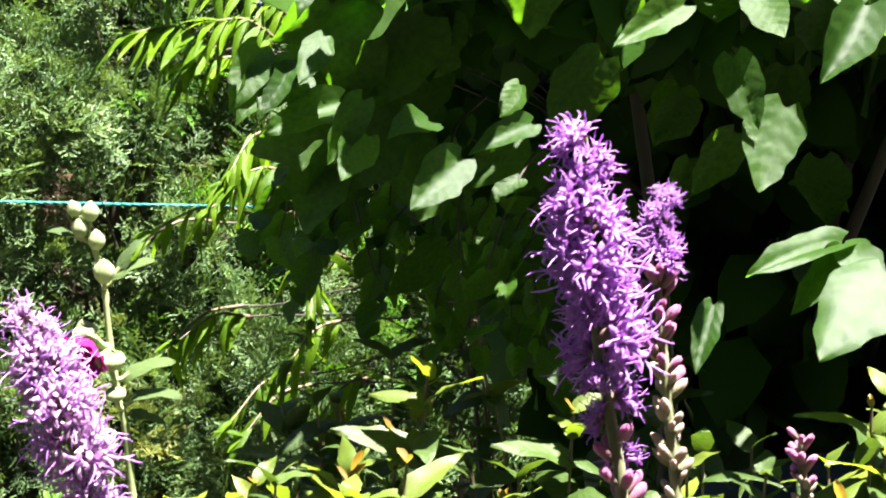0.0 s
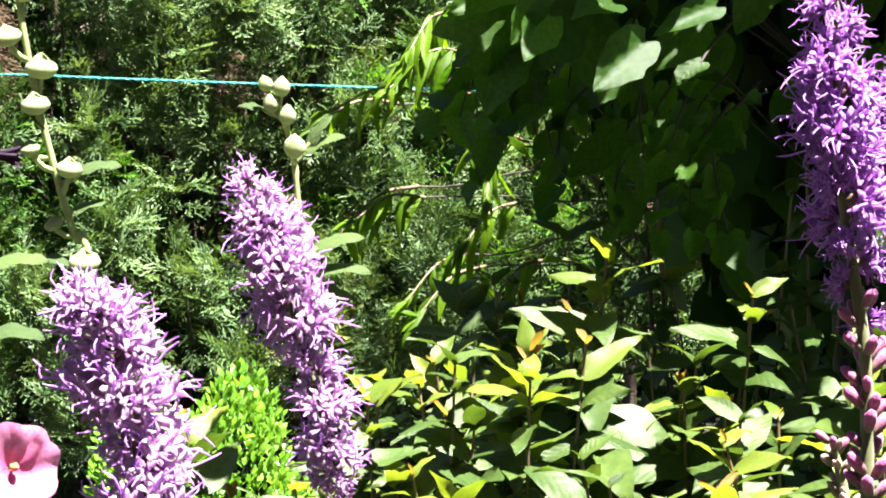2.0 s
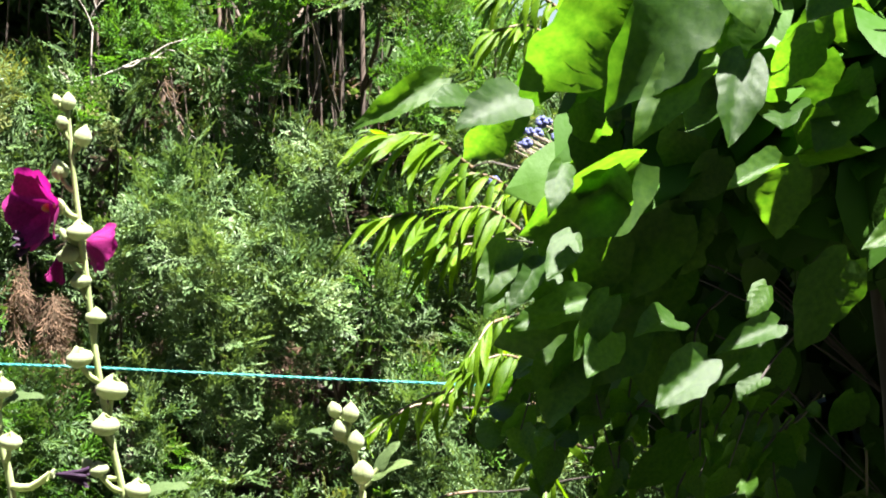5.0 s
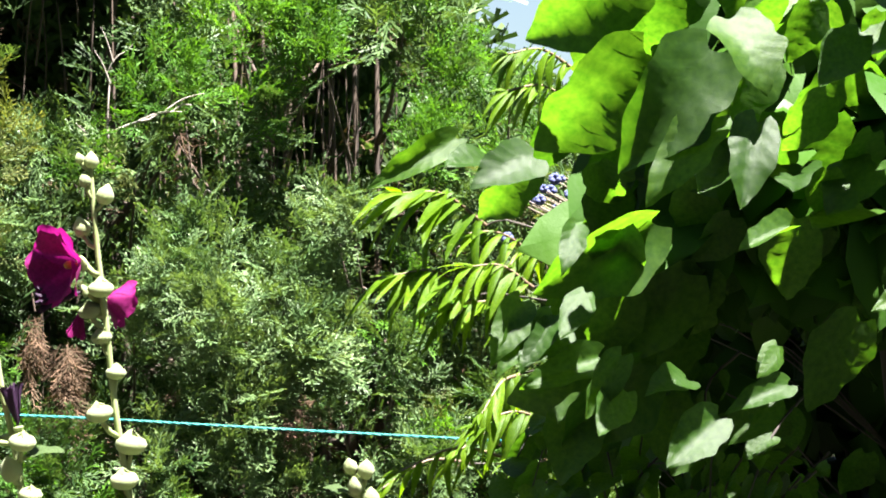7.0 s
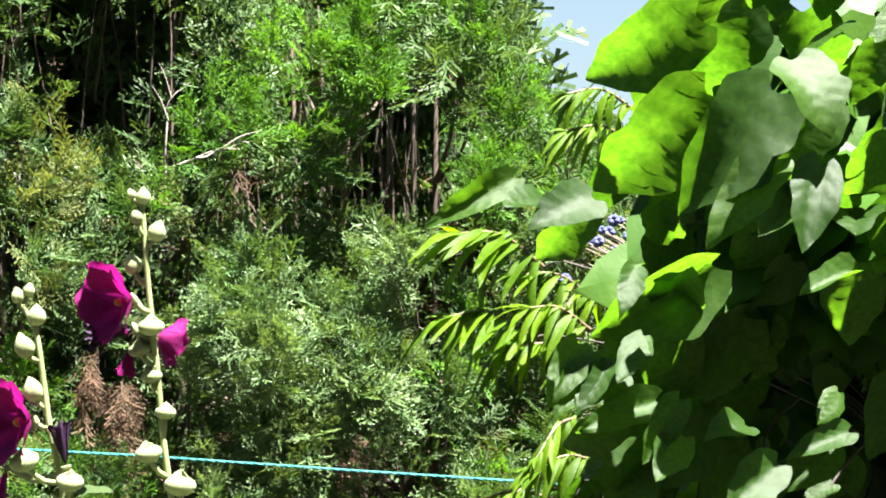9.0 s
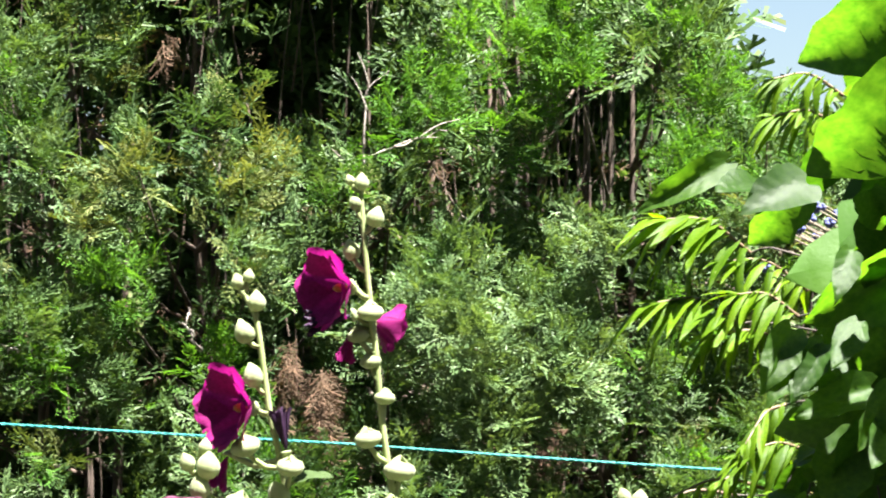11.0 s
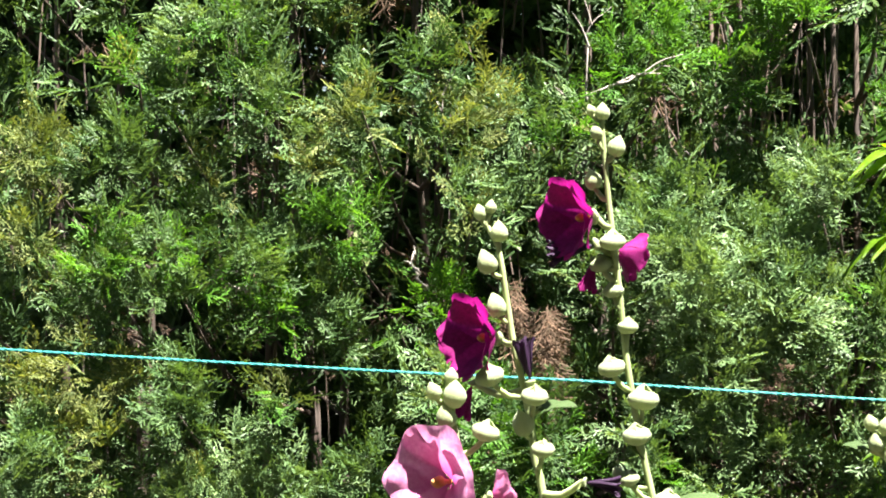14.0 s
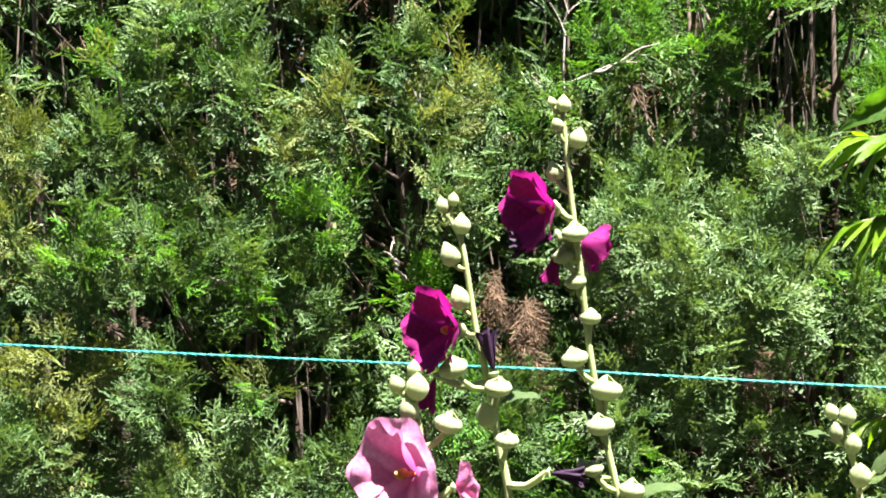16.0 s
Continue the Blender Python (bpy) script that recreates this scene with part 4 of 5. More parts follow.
def narrow_tree():
    rng = random.Random(5)
    c = np.array((0.86, 3.98, 0.0))
    root = thing("narrow_leaved_tree", c)
    trunk = spline([(0, 0, -.03), (.02, 0, .6), (.0, -.02, 1.2), (-.1, -.05, 1.75)], 12)
    part("trunk", mesh_np("trunk", *tube(trunk, np.linspace(.018, .006, 12), 8), M_BARK_DARK), root)
    leader = spline([(-.20, .18, -.03), (-.22, .16, .5), (-.24, .12, .9), (-.26, .06, 1.2)], 12)
    part("trunk", mesh_np("trunk", *tube(leader, np.linspace(.006, .002, 12), 7), M_BARK_DARK), root)
    for foot, tip, n, ln in FANS_HIGH + FANS_LOW:
        s, q = np.array(foot) - c, np.array(tip) - c
        pts = spline([s, (s + q) / 2 + (0, 0, 0.14 * np.linalg.norm(q - s)), q], 13)
        part("twig", mesh_np("twig", *tube(pts, np.linspace(.0030, .0011, 13), 6), M_TWIG), root)
        g = (trunk if s[2] > 1.2 else leader)[np.argmin(abs((trunk if s[2] > 1.2 else leader)[:, 2] - s[2] + (.3 if s[2] > 1.2 else .08)))]
        part("branch", mesh_np("branch", *tube(spline([g, (g + s) / 2 + (0.05, -.04, .05), s + (.06, -.01, .0), s], 9), np.linspace(.0014, .0014, 9), 6), M_BARK_DARK), root)
        tw = unit(q - s)
        loose = 1.0 if s[2] > 1.18 else 2.2
        n = int(n * (1.45 if loose < 2 else 0.80))
        for i in range(n):
            u = 0.10 + 0.90 * i / (n - 1)
            p = pts[min(12, int(u * 12.99))]
            sd = 1 if i % 2 else -1
            # each leaf leaves the twig forwards and droops; the last ones point on along it
            fwd = 0.62 + 0.6 * u ** 4 + rng.gauss(0, .10 + .35 * (loose - 1))
            d = tw * fwd + np.array((0, sd * 0.35 - .10 + rng.gauss(0, .1), -0.62 + 0.25 * u ** 4 + rng.gauss(0, .16) * loose))
            part("leaf", NARROW[rng.randrange(6)], root, axes(p, d, np.array((rng.gauss(-.35, .25 * loose), -.45 * loose + .25 * sd, rng.gauss(.85, .3 * (loose - 1)))), ln * rng.uniform(.85, 1.3) / loose ** .35 * (0.75 + 0.25 * math.sin(u * 3.1))))
        # a pointed bud of small leaves at the tip
        for i in range(3):
            part("leaf", NARROW[i], root, axes(pts[-1], tw + np.array((rng.gauss(0, .2), rng.gauss(0, .2), .1 * i - .1)), (rng.gauss(0, .3), -.4, .8), ln * .45))
    return tagged(root, "young tree with drooping narrow yellow-green leaves", "tree")


narrow_tree()


# ------------------------------------------------------------------ low shrub in front
OVAL = []
for k in range(6):
    v, f = blade(1.0, 0.40 + 0.05 * (k % 3), 0.62, 1.10, 0.34, 0.12 + 0.14 * (k % 4), 0.03, 140 + k, 9, 4, 0.0, 0.05 * (k - 2.5), 0.06)
    OVAL.append((mesh_np("oval_leaf", v, f, M_SHRUBLEAF), mesh_np("young_leaf", v, f, M_YOUNG)))
BUDLEAF = mesh_np("leaf_bud", *blade(1.0, 0.34, 0.8, 0.8, 0.7, -0.15, 0.02, 160, 7, 4), M_BUDLEAF)


def low_shrub(x, y, h, seed, young, sparse=False):
    rng = random.Random(seed)
    root = thing("low_shrub", (x, y, 0))
    for s in range(1 if sparse else 3):
        lean = np.array((rng.gauss(0, .08), rng.gauss(-.02, .07), 0))
        hh = h * rng.uniform(0.82, 1.03)
        pts = spline([(rng.gauss(0, .02), rng.gauss(0, .02), -.02), lean * .4 + (0, 0, hh * .5), lean + (0, 0, hh)], 12)
        part("stem", mesh_np("stem", *tube(pts, np.linspace(.004, .0016, 12), 6), M_TWIG), root)
        z = hh
        i = 0
        turn = rng.uniform(0, 3)
        while z > max(0.45, hh - 0.45):
            p = np.array([np.interp(z, pts[:, 2], pts[:, k]) for k in range(3)])
            age = (hh - z) / 0.25
            for sd in (0, math.pi):
                a = turn + sd
                size = (0.04 + (0.03 if sparse else 0.11) * min(1, age)) * rng.uniform(.5, 1.35)
                rise = 0.9 - 1.45 * min(1, age * 1.5)
                d = (math.cos(a), math.sin(a), rise + rng.gauss(0, .35))
                tip = age < 0.17
                mesh = OVAL[rng.randrange(6)][1 if tip and young else 0]
                if age < 0.03 and rng.random() < .4 and young:
                    mesh = BUDLEAF
                    size *= 0.6
                part("leaf", mesh, root, axes(p, d, (rng.gauss(0, .3), -.15 - .55 * min(1, age * 1.5) + rng.gauss(0, .3), 1), size * 1.1))
            turn += math.pi / 2 + rng.gauss(0, .2)
            z -= rng.uniform(.038, .060) * (1.0 if sparse else 0.6 + 0.6 * min(1, age))
            i += 1
    return tagged(root, "leafy low shrub with yellow-green young tips", "shrub", "low shrubs under the big shrub")


rl = random.Random(9)
for k in range(42):
    u = (k % 14) / 13 + 0.035 * (k // 28)
    back = (k // 14) % 2
    xk = 0.08 + 1.30 * u + rl.uniform(-.05, .05)
    low_shrub(xk, 2.74 + 0.36 * back + 0.25 * rl.random(), 0.77 + 0.13 * min(1, u * 2.2) + 0.05 * back - 0.16 * max(0, u - .5) * 2 + rl.uniform(-.12, .08), 500 + k, rl.random() < .8)


for k, (q, young) in enumerate([((0.140, 3.050, 0.924), True), ((0.183, 3.100, 0.935), True), ((0.220, 3.000, 0.927), True), ((0.198, 2.950, 0.910), False), ((0.284, 3.100, 0.938), True),
                                ((0.426, 3.500, 1.118), False), ((0.661, 3.500, 1.065), False), ((0.508, 3.300, 1.009), True), ((0.630, 3.550, 1.027), False), ((0.492, 3.400, 0.994), True), ((0.361, 3.350, 0.968), False), ((0.381, 3.200, 0.962), True), ((0.442, 3.400, 0.954), False),
                                ((0.322, 3.300, 0.941), True), ((0.544, 3.300, 0.967), False),
                                ((0.575, 3.450, 1.105), False), ((0.705, 3.400, 1.095), False), ((0.745, 3.550, 1.120), False), ((0.800, 3.450, 1.060), False), ((0.560, 3.350, 1.020), True)]):
    low_shrub(q[0], q[1], q[2] - (0 if k > 4 else .02), 700 + k, young, 4 < k < 10 or k > 14)


# ------------------------------------------------------------------ box bush
def box_bush():
    nr = np.random.RandomState(3)
    c = np.array((-0.03, 4.7, 0.0))
    root = thing("box_bush", c)
    n = 9000
    d = nr.normal(size=(n, 3))
    d[:, 2] = abs(d[:, 2])
    d /= np.linalg.norm(d, axis=1, keepdims=True)
    lump = 1 + 0.13 * np.sin(d[:, 0] * 9) * np.sin(d[:, 2] * 8 + 1) + nr.uniform(-.12, .04, n)
    p = d * lump[:, None] * np.array((0.30, 0.32, 0.62))
    V, F = blade(1.0, 0.5, 0.6, 0.6, 0.2, 0.15, 0.0, 7, 3, 2)
    a = d + nr.normal(size=(n, 3)) * 0.5 + (0, 0, .5)
    g = nr.normal(size=(n, 3)) * .5 + (0, -.3, .8)
    part("foliage", mesh_np("box_foliage", *scatter(V, F, axes_np(p, a, g, nr.uniform(.012, .022, n))), M_BOX, False), root)["kind"] = "stuff"
    for k in range(9):
        e = d[k] * np.array((.36, .30, .6))
        part("limb", mesh_np("limb", *tube(spline([(0, 0, -.02), e * (.3, .3, .5), e], 7), np.linspace(.008, .003, 7), 6), M_BARK), root)
    return tagged(root, "rounded bright green box bush with tiny leaves", "bush")


box_bush()


# ------------------------------------------------------------------ blue-flowered bush far behind, and the covered tub
M_BLUE = fuzzy_material("blue_blossom", (0.0279, 0.0335, 0.117), (0.0612, 0.0726, 0.173), 100.0, 0.2)
M_DRYSTEM = bark_material("dry_stem", (0.0558, 0.0419, 0.0251), (0.117, 0.1, 0.0696), 60.0)
M_COVER = fuzzy_material("blue_grey_cover", (0.015, 0.0195, 0.0315), (0.027, 0.033, 0.0488), 30.0, 0.0, 0.0, 0.7)


def blue_bush(centre, half):
    rng = random.Random(8)
    base = np.array((centre[0] + .75, centre[1], 0.0))
    root = thing("blue_flowered_bush", base)
    for k in range(46):
        e = np.array(centre) - base + np.array((rng.gauss(0, half * .6), rng.gauss(0, .08), rng.gauss(0, half * .5)))
        pts = spline([(rng.gauss(0, .04), rng.gauss(0, .04), -.02), e * (.25, .5, .75) + (rng.gauss(0, .03), 0, 0), e], 8)
        part("stem", mesh_np("stem", *tube(pts, np.linspace(.004, .002, 8), 5), M_DRYSTEM), root)
        if k % 3 == 0:
            part("blossom", BLOSSOM, root, axes(e, (0, 0, 1), (0, -1, .2), rng.uniform(.02, .035)))
    return tagged(root, "dry-stemmed bush with small blue blossoms by the hedge", "bush")


bv, bf = [], []
for k in range(14):
    v, f = lathe([(.02, 0), (.16, .05), (.2, .14), (.12, .24), (.01, .28)], 7)
    a = k * 2.4
    v = v + np.array((.22 * math.cos(a), .22 * math.sin(a), .07 * k))
    bv.append((v, f))
BLOSSOM = mesh_np("blossom", *join(bv), M_BLUE)
blue_bush((0.574, 6.200, 1.602), 0.0752)

tub = thing("covered_tub", (1.101, 3.700, 0.729))
tub.location.z = 0
tv, tf = lathe([(.30, 0), (.31, .1), (.30, .5), (.29, .66), (.27, .72), (.22, .765), (.13, .79), (.02, .795)], 28, 7, .02)
part("cover", mesh_np("cover", tv, tf, M_COVER), tub)
tv, tf = lathe([(.300, .60), (.312, .61), (.312, .64), (.300, .65)], 28)
part("rim", mesh_np("rim", tv, tf, M_COVER), tub)
tagged(tub, "round garden tub under a blue-grey cover in the shade", "tub")


# ------------------------------------------------------------------ hollyhocks
BUD = [mesh_np("bud", *lathe([(0.02, 0), (.30, .06), (.46, .28), (.50, .5), (.44, .74), (.27, .96), (.12, 1.12), (0.01, 1.22)], 15, 5, 0.05 + .02 * k), M_HOLLY) for k in range(3)]


def capsule_mesh(seed):
    rng = random.Random(seed)
    v, f = lathe([(.03, -.34), (.34, -.30), (.60, -.12), (.68, .10), (.60, .30), (.36, .44), (.02, .48)], 24, 12, 0.03)
    pieces = [(v, f)]
    for k in range(5):
        a = k * 1.2566 + rng.uniform(-.1, .1)
        V, F = blade(0.75, 0.55, 0.35, 0.9, 0.2, 0.1, 0.02, seed * 7 + k, 6, 4)
        m = np.array(axes((math.cos(a) * .48, math.sin(a) * .48, .18), (-math.cos(a) * .62, -math.sin(a) * .62, rng.uniform(.5, 1.1)), (math.cos(a), math.sin(a), .8)))
        pieces.append((V @ m[:3, :3].T + m[:3, 3], F))
    return mesh_np("seed_capsule", *join(pieces), M_HOLLY)


CAPSULE = [capsule_mesh(k) for k in range(4)]
HOLLYLEAF = [mesh_np("leaf", *blade(1.0, 0.62, 0.5, 0.7, 0.2, 0.25, 0.03, 220 + k, 10, 6, 0.12), M_HOLLYLEAF) for k in range(3)]


def petal_mesh(seed, mat, cup, ruffle, deep=0.5, spread=1.0):
    """One broad hollyhock petal of a funnel-shaped flower whose axis is +Z and mouth radius about 1."""
    rng = random.Random(seed)
    ph = [rng.uniform(0, 6.28) for _ in range(4)]
    V, F = [], []
    nu, nv = 14, 20
    for i in range(nu + 1):
        u = i / nu
        for j in range(nv + 1):
            v = 2 * j / nv - 1
            uu = u * (1 - 0.10 * v * v * v * v)
            r = 0.015 + 1.03 * spread * uu ** (1.0 + cup)
            z = deep * uu * (1.25 - 0.25 * uu ** 3)
            ang = v * (0.45 + 0.70 * min(1, u * 1.6))
            edge = u ** 3
            r += ruffle * edge * math.sin(v * 7 + ph[0])
            z += ruffle * edge * (math.sin(v * 7 + ph[1]) + .45 * math.sin(v * 13 + ph[2])) + 0.05 * v * uu
            V.append((r * math.cos(ang), r * math.sin(ang), z))
    for i in range(nu):
        for j in range(nv):
            k = i * (nv + 1) + j
            F.append((k, k + 1, k + nv + 2, k + nv + 1))
    return mesh_np("petal", V, F, mat)


PETALS = {"magenta": [petal_mesh(k, M_MAGENTA, -.22, .085, 0.95) for k in range(3)], "pink": [petal_mesh(k + 5, M_PINK, .0, .055, .62) for k in range(3)],
          "wilted": [petal_mesh(k + 9, M_WILT, -.35, .10, 1.45, .30) for k in range(2)],
          "furled": [petal_mesh(k + 13, M_MAGENTA, -.35, .08, 1.4, .34) for k in range(2)]}
CALYX_CUP = mesh_np("flower", *lathe([(.02, -.22), (.12, -.2), (.20, -.12), (.23, -.06), (.20, -.01), (.18, -.01), (.12, -.04), (.02, -.05)], 15, 5, .08), M_HOLLY)
STAMEN = mesh_np("stamen_column", *lathe([(.04, .02), (.045, .2), (.09, .25), (.11, .34), (.10, .42), (.06, .50), (.01, .52)], 12, 6, .12), M_EYE)


def flower(root, place, axis, size, colour, stem_at=None):
    fl = part("flower", CALYX_CUP, root, axes(place, np.cross(axis, (0.3, 0.2, 1)), axis, size), "felted green calyx with %s petals" % colour)
    # the axis of the flower is the local Z
    kinds = PETALS[colour]
    for k in range(5):
        m = pose(0, 0, 0.02 * (k % 2), 6 * math.sin(k * 2.1), 5 * math.cos(k * 1.7), k * 72 + 8 * math.sin(k * 3))
        part("petal", kinds[k % len(kinds)], fl, m, "%s crumpled petal" % colour)
    if colour in ("magenta", "pink"):
        part("stamen_column", STAMEN, fl, None, "yellow stamens")
    return fl


def stem_between(a, b, r):
    a, b = np.array(a, float), np.array(b, float)
    mid = (a + b) / 2 + np.array((0, 0, -0.15)) * np.linalg.norm(b - a)
    return tube(spline([a, mid, b], 5), np.linspace(r * 1.2, r, 5), 6)


def hollyhock(points, buds, capsules, flowers, leaves, label, r0=0.0026):
    """points: the stem from its tip downwards; buds and capsules: (place, radius); leaves: (place, direction, size)."""
    pts = np.array(points, float)
    low = pts[-1].copy()
    step = pts[-1] - pts[-2]
    foot = np.array((low[0] + step[0] / max(.05, -step[2]) * low[2] * .4, low[1] + .02, -0.02))
    full = spline(list(pts) + [(low * .5 + foot * .5), foot], 60)
    base = np.array((foot[0], foot[1], 0.0))
    root = thing("hollyhock", base)
    rad = np.interp(np.linspace(0, 1, 60), [0, .1, .4, 1], [r0 * .6, r0 * .85, r0 * 1.1, r0 * 1.5])
    part("stem", mesh_np("stem", *tube(full - base, rad, 10), M_HOLLYSTEM), root)

    def near(p):
        q = full[np.argmin(np.linalg.norm((full - np.array(p) - (0, 0, -.006)) * (1, 1, 1.6), axis=1))]
        return q

    rng = random.Random(len(buds) * 31 + len(capsules))
    for p, r in buds:
        p = np.array(p, float)
        q = near(p - (0, 0, r))
        d = unit(p - q) * .7 + np.array((0, 0, .8))
        d = unit(d)
        foot_b = p - d * r * 1.0
        part("bud", BUD[rng.randrange(3)], root, axes(foot_b - base, np.cross(d, (1, .2, .1)), d, r * 1.9))
        part("flower_stalk", mesh_np("flower_stalk", *stem_between(q - base, foot_b + d * r * .2 - base, .0022), M_HOLLYSTEM), root)
    for p, r in capsules:
        p = np.array(p, float)
        q = near(p - (0, 0, r))
        d = unit(unit(p - q) * .5 + np.array((0, -.12, 1)))
        part("seed_capsule", CAPSULE[rng.randrange(4)], root, axes(p - base, np.cross(d, (1, .1 + rng.random(), .1)), d, r * 1.55))
        part("flower_stalk", mesh_np("flower_stalk", *stem_between(q - base, p - d * r * .4 - base, .0023), M_HOLLYSTEM), root)
    for p, axis, size, colour in flowers:
        p = np.array(p, float)
        q = near(p)
        flower(root, p - base, unit(axis), size, colour)
        part("flower_stalk", mesh_np("flower_stalk", *stem_between(q - base, p - unit(axis) * size * .18 - base, .003), M_HOLLYSTEM), root)
    for p, d, size in leaves:
        p = np.array(p, float)
        q = near(p)
        part("leaf", HOLLYLEAF[rng.randrange(3)], root, axes(p - base, d, (rng.gauss(0, .2), -.4, 1), size))
        part("leaf_stalk", mesh_np("leaf_stalk", *stem_between(q - base, p + unit(d) * size * .1 - base, .002), M_HOLLYSTEM), root)
    return tagged(root, label, "hollyhock", "hollyhocks")


hollyhock(
    [(-0.179, 2.430, 1.487), (-0.178, 2.430, 1.473), (-0.173, 2.430, 1.414), (-0.165, 2.430, 1.345), (-0.158, 2.430, 1.276), (-0.147, 2.430, 1.208),
     (-0.132, 2.430, 1.139), (-0.120, 2.430, 1.095), (-0.106, 2.430, 1.048)],
    [((-0.188, 2.430, 1.490), 0.0044), ((-0.178, 2.430, 1.488), 0.0069), ((-0.183, 2.430, 1.471), 0.0064),
     ((-0.166, 2.430, 1.458), 0.0083), ((-0.187, 2.440, 1.430), 0.0083), ((-0.166, 2.430, 1.177), 0.0054)],
    [((-0.169, 2.420, 1.375), 0.0108), ((-0.179, 2.430, 1.356), 0.0098), ((-0.169, 2.430, 1.333), 0.0088),
     ((-0.157, 2.430, 1.302), 0.0088), ((-0.170, 2.420, 1.267), 0.0113), ((-0.144, 2.430, 1.239), 0.0133),
     ((-0.149, 2.420, 1.209), 0.0118), ((-0.155, 2.420, 1.172), 0.0083), ((-0.123, 2.420, 1.154), 0.0108),
     ((-0.138, 2.430, 1.107), 0.0079), ((-0.112, 2.410, 1.075), 0.0128)],
    [((-0.188, 2.430, 1.398), (-.76, -.62, -.06), 0.0315, "magenta"), ((-0.166, 2.440, 1.369), (.85, .45, -.35), 0.0196, "magenta"),
     ((-0.186, 2.430, 1.374), (-.95, -.1, -.22), 0.0260, "wilted"),
     ((-0.186, 2.435, 1.360), (-.22, .1, -1.0), 0.0185, "furled")],
    [((-0.142, 2.430, 1.192), (-.4, -.2, .9), 0.035), ((-0.115, 2.430, 1.153), (.9, -.2, .35), 0.035), ((-0.123, 2.430, 1.117), (.8, -.2, .5), 0.03),
     ((-0.120, 2.430, 1.073), (-.8, -.2, .4), 0.03)],
    "tall hollyhock with magenta flowers and pale green seed capsules")
hollyhock(
    [(-0.282, 2.430, 1.403), (-0.277, 2.430, 1.389), (-0.268, 2.430, 1.370), (-0.261, 2.430, 1.326), (-0.256, 2.430, 1.292), (-0.248, 2.430, 1.257),
     (-0.242, 2.430, 1.226), (-0.238, 2.430, 1.195), (-0.224, 2.430, 1.082)],
    [((-0.284, 2.430, 1.402), 0.0064), ((-0.275, 2.430, 1.407), 0.0054), ((-0.268, 2.430, 1.385), 0.0083),
     ((-0.278, 2.430, 1.359), 0.0098), ((-0.270, 2.430, 1.321), 0.0098), ((-0.247, 2.420, 1.220), 0.0103)],
    [((-0.274, 2.410, 1.260), 0.0123), ((-0.236, 2.410, 1.243), 0.0113), ((-0.229, 2.410, 1.198), 0.0098)],
    [((-0.272, 2.430, 1.294), (-.76, -.62, .02), 0.0335, "magenta"), ((-0.241, 2.425, 1.258), (-.22, -.05, 1.0), 0.0235, "wilted"),
     ((-0.294, 2.450, 1.252), (-.3, -.1, -1), 0.0206, "furled"), ((-0.192, 2.410, 1.171), (.95, -.1, -.12), 0.0190, "wilted"),
     ((-0.174, 2.320, 0.918), (.35, -.9, .15), 0.0337, "pink")],
    [((-0.234, 2.430, 1.234), (.9, -.2, .3), 0.032), ((-0.188, 2.410, 1.077), (.85, -.3, .3), 0.045), ((-0.190, 2.390, 1.022), (.85, -.4, .15), 0.045)],
    "tall hollyhock with magenta and withered dark purple flowers")
hollyhock(
    [(-0.298, 2.290, 1.265), (-0.297, 2.290, 1.245), (-0.291, 2.290, 1.217), (-0.286, 2.290, 1.176), (-0.276, 2.290, 1.108)],
    [((-0.308, 2.280, 1.253), 0.0069), ((-0.291, 2.280, 1.250), 0.0102), ((-0.295, 2.290, 1.265), 0.0060), ((-0.298, 2.280, 1.232), 0.0088)],
    [((-0.266, 2.280, 1.219), 0.0111)],
    [((-0.292, 2.270, 1.181), (-.62, -.78, .02), 0.0435, "pink"), ((-0.262, 2.290, 1.168), (.7, .3, .1), 0.0194, "pink")],
    [],
    "hollyhock with large open pale pink flowers")
hollyhock(
    [(0.051, 2.310, 1.222), (0.055, 2.310, 1.206), (0.061, 2.310, 1.187), (0.066, 2.310, 1.162), (0.069, 2.310, 1.111), (0.073, 2.310, 1.074), (0.082, 2.310, 0.989)],
    [((0.044, 2.300, 1.227), 0.0061), ((0.057, 2.300, 1.224), 0.0075), ((0.048, 2.300, 1.211), 0.0070), ((0.061, 2.300, 1.201), 0.0075),
     ((0.066, 2.290, 1.176), 0.0093)],
    [((0.049, 2.300, 1.126), 0.0103), ((0.068, 2.290, 1.103), 0.0117), ((0.071, 2.290, 1.076), 0.0084)],
    [((0.053, 2.290, 1.122), (-.4, -.4, -.6), 0.0210, "magenta")],
    [((0.044, 2.310, 1.206), (-.8, -.2, .35), 0.022), ((0.073, 2.310, 1.171), (.8, -.2, .55), 0.035), ((0.078, 2.310, 1.175), (.4, -.1, .9), 0.03),
     ((0.080, 2.310, 1.090), (.9, -.2, .5), 0.04), ((0.081, 2.310, 1.059), (.9, -.2, -.05), 0.03), ((0.085, 2.310, 1.073), (.8, -.3, .2), 0.04)],
    "hollyhock with a head of closed pale green buds")


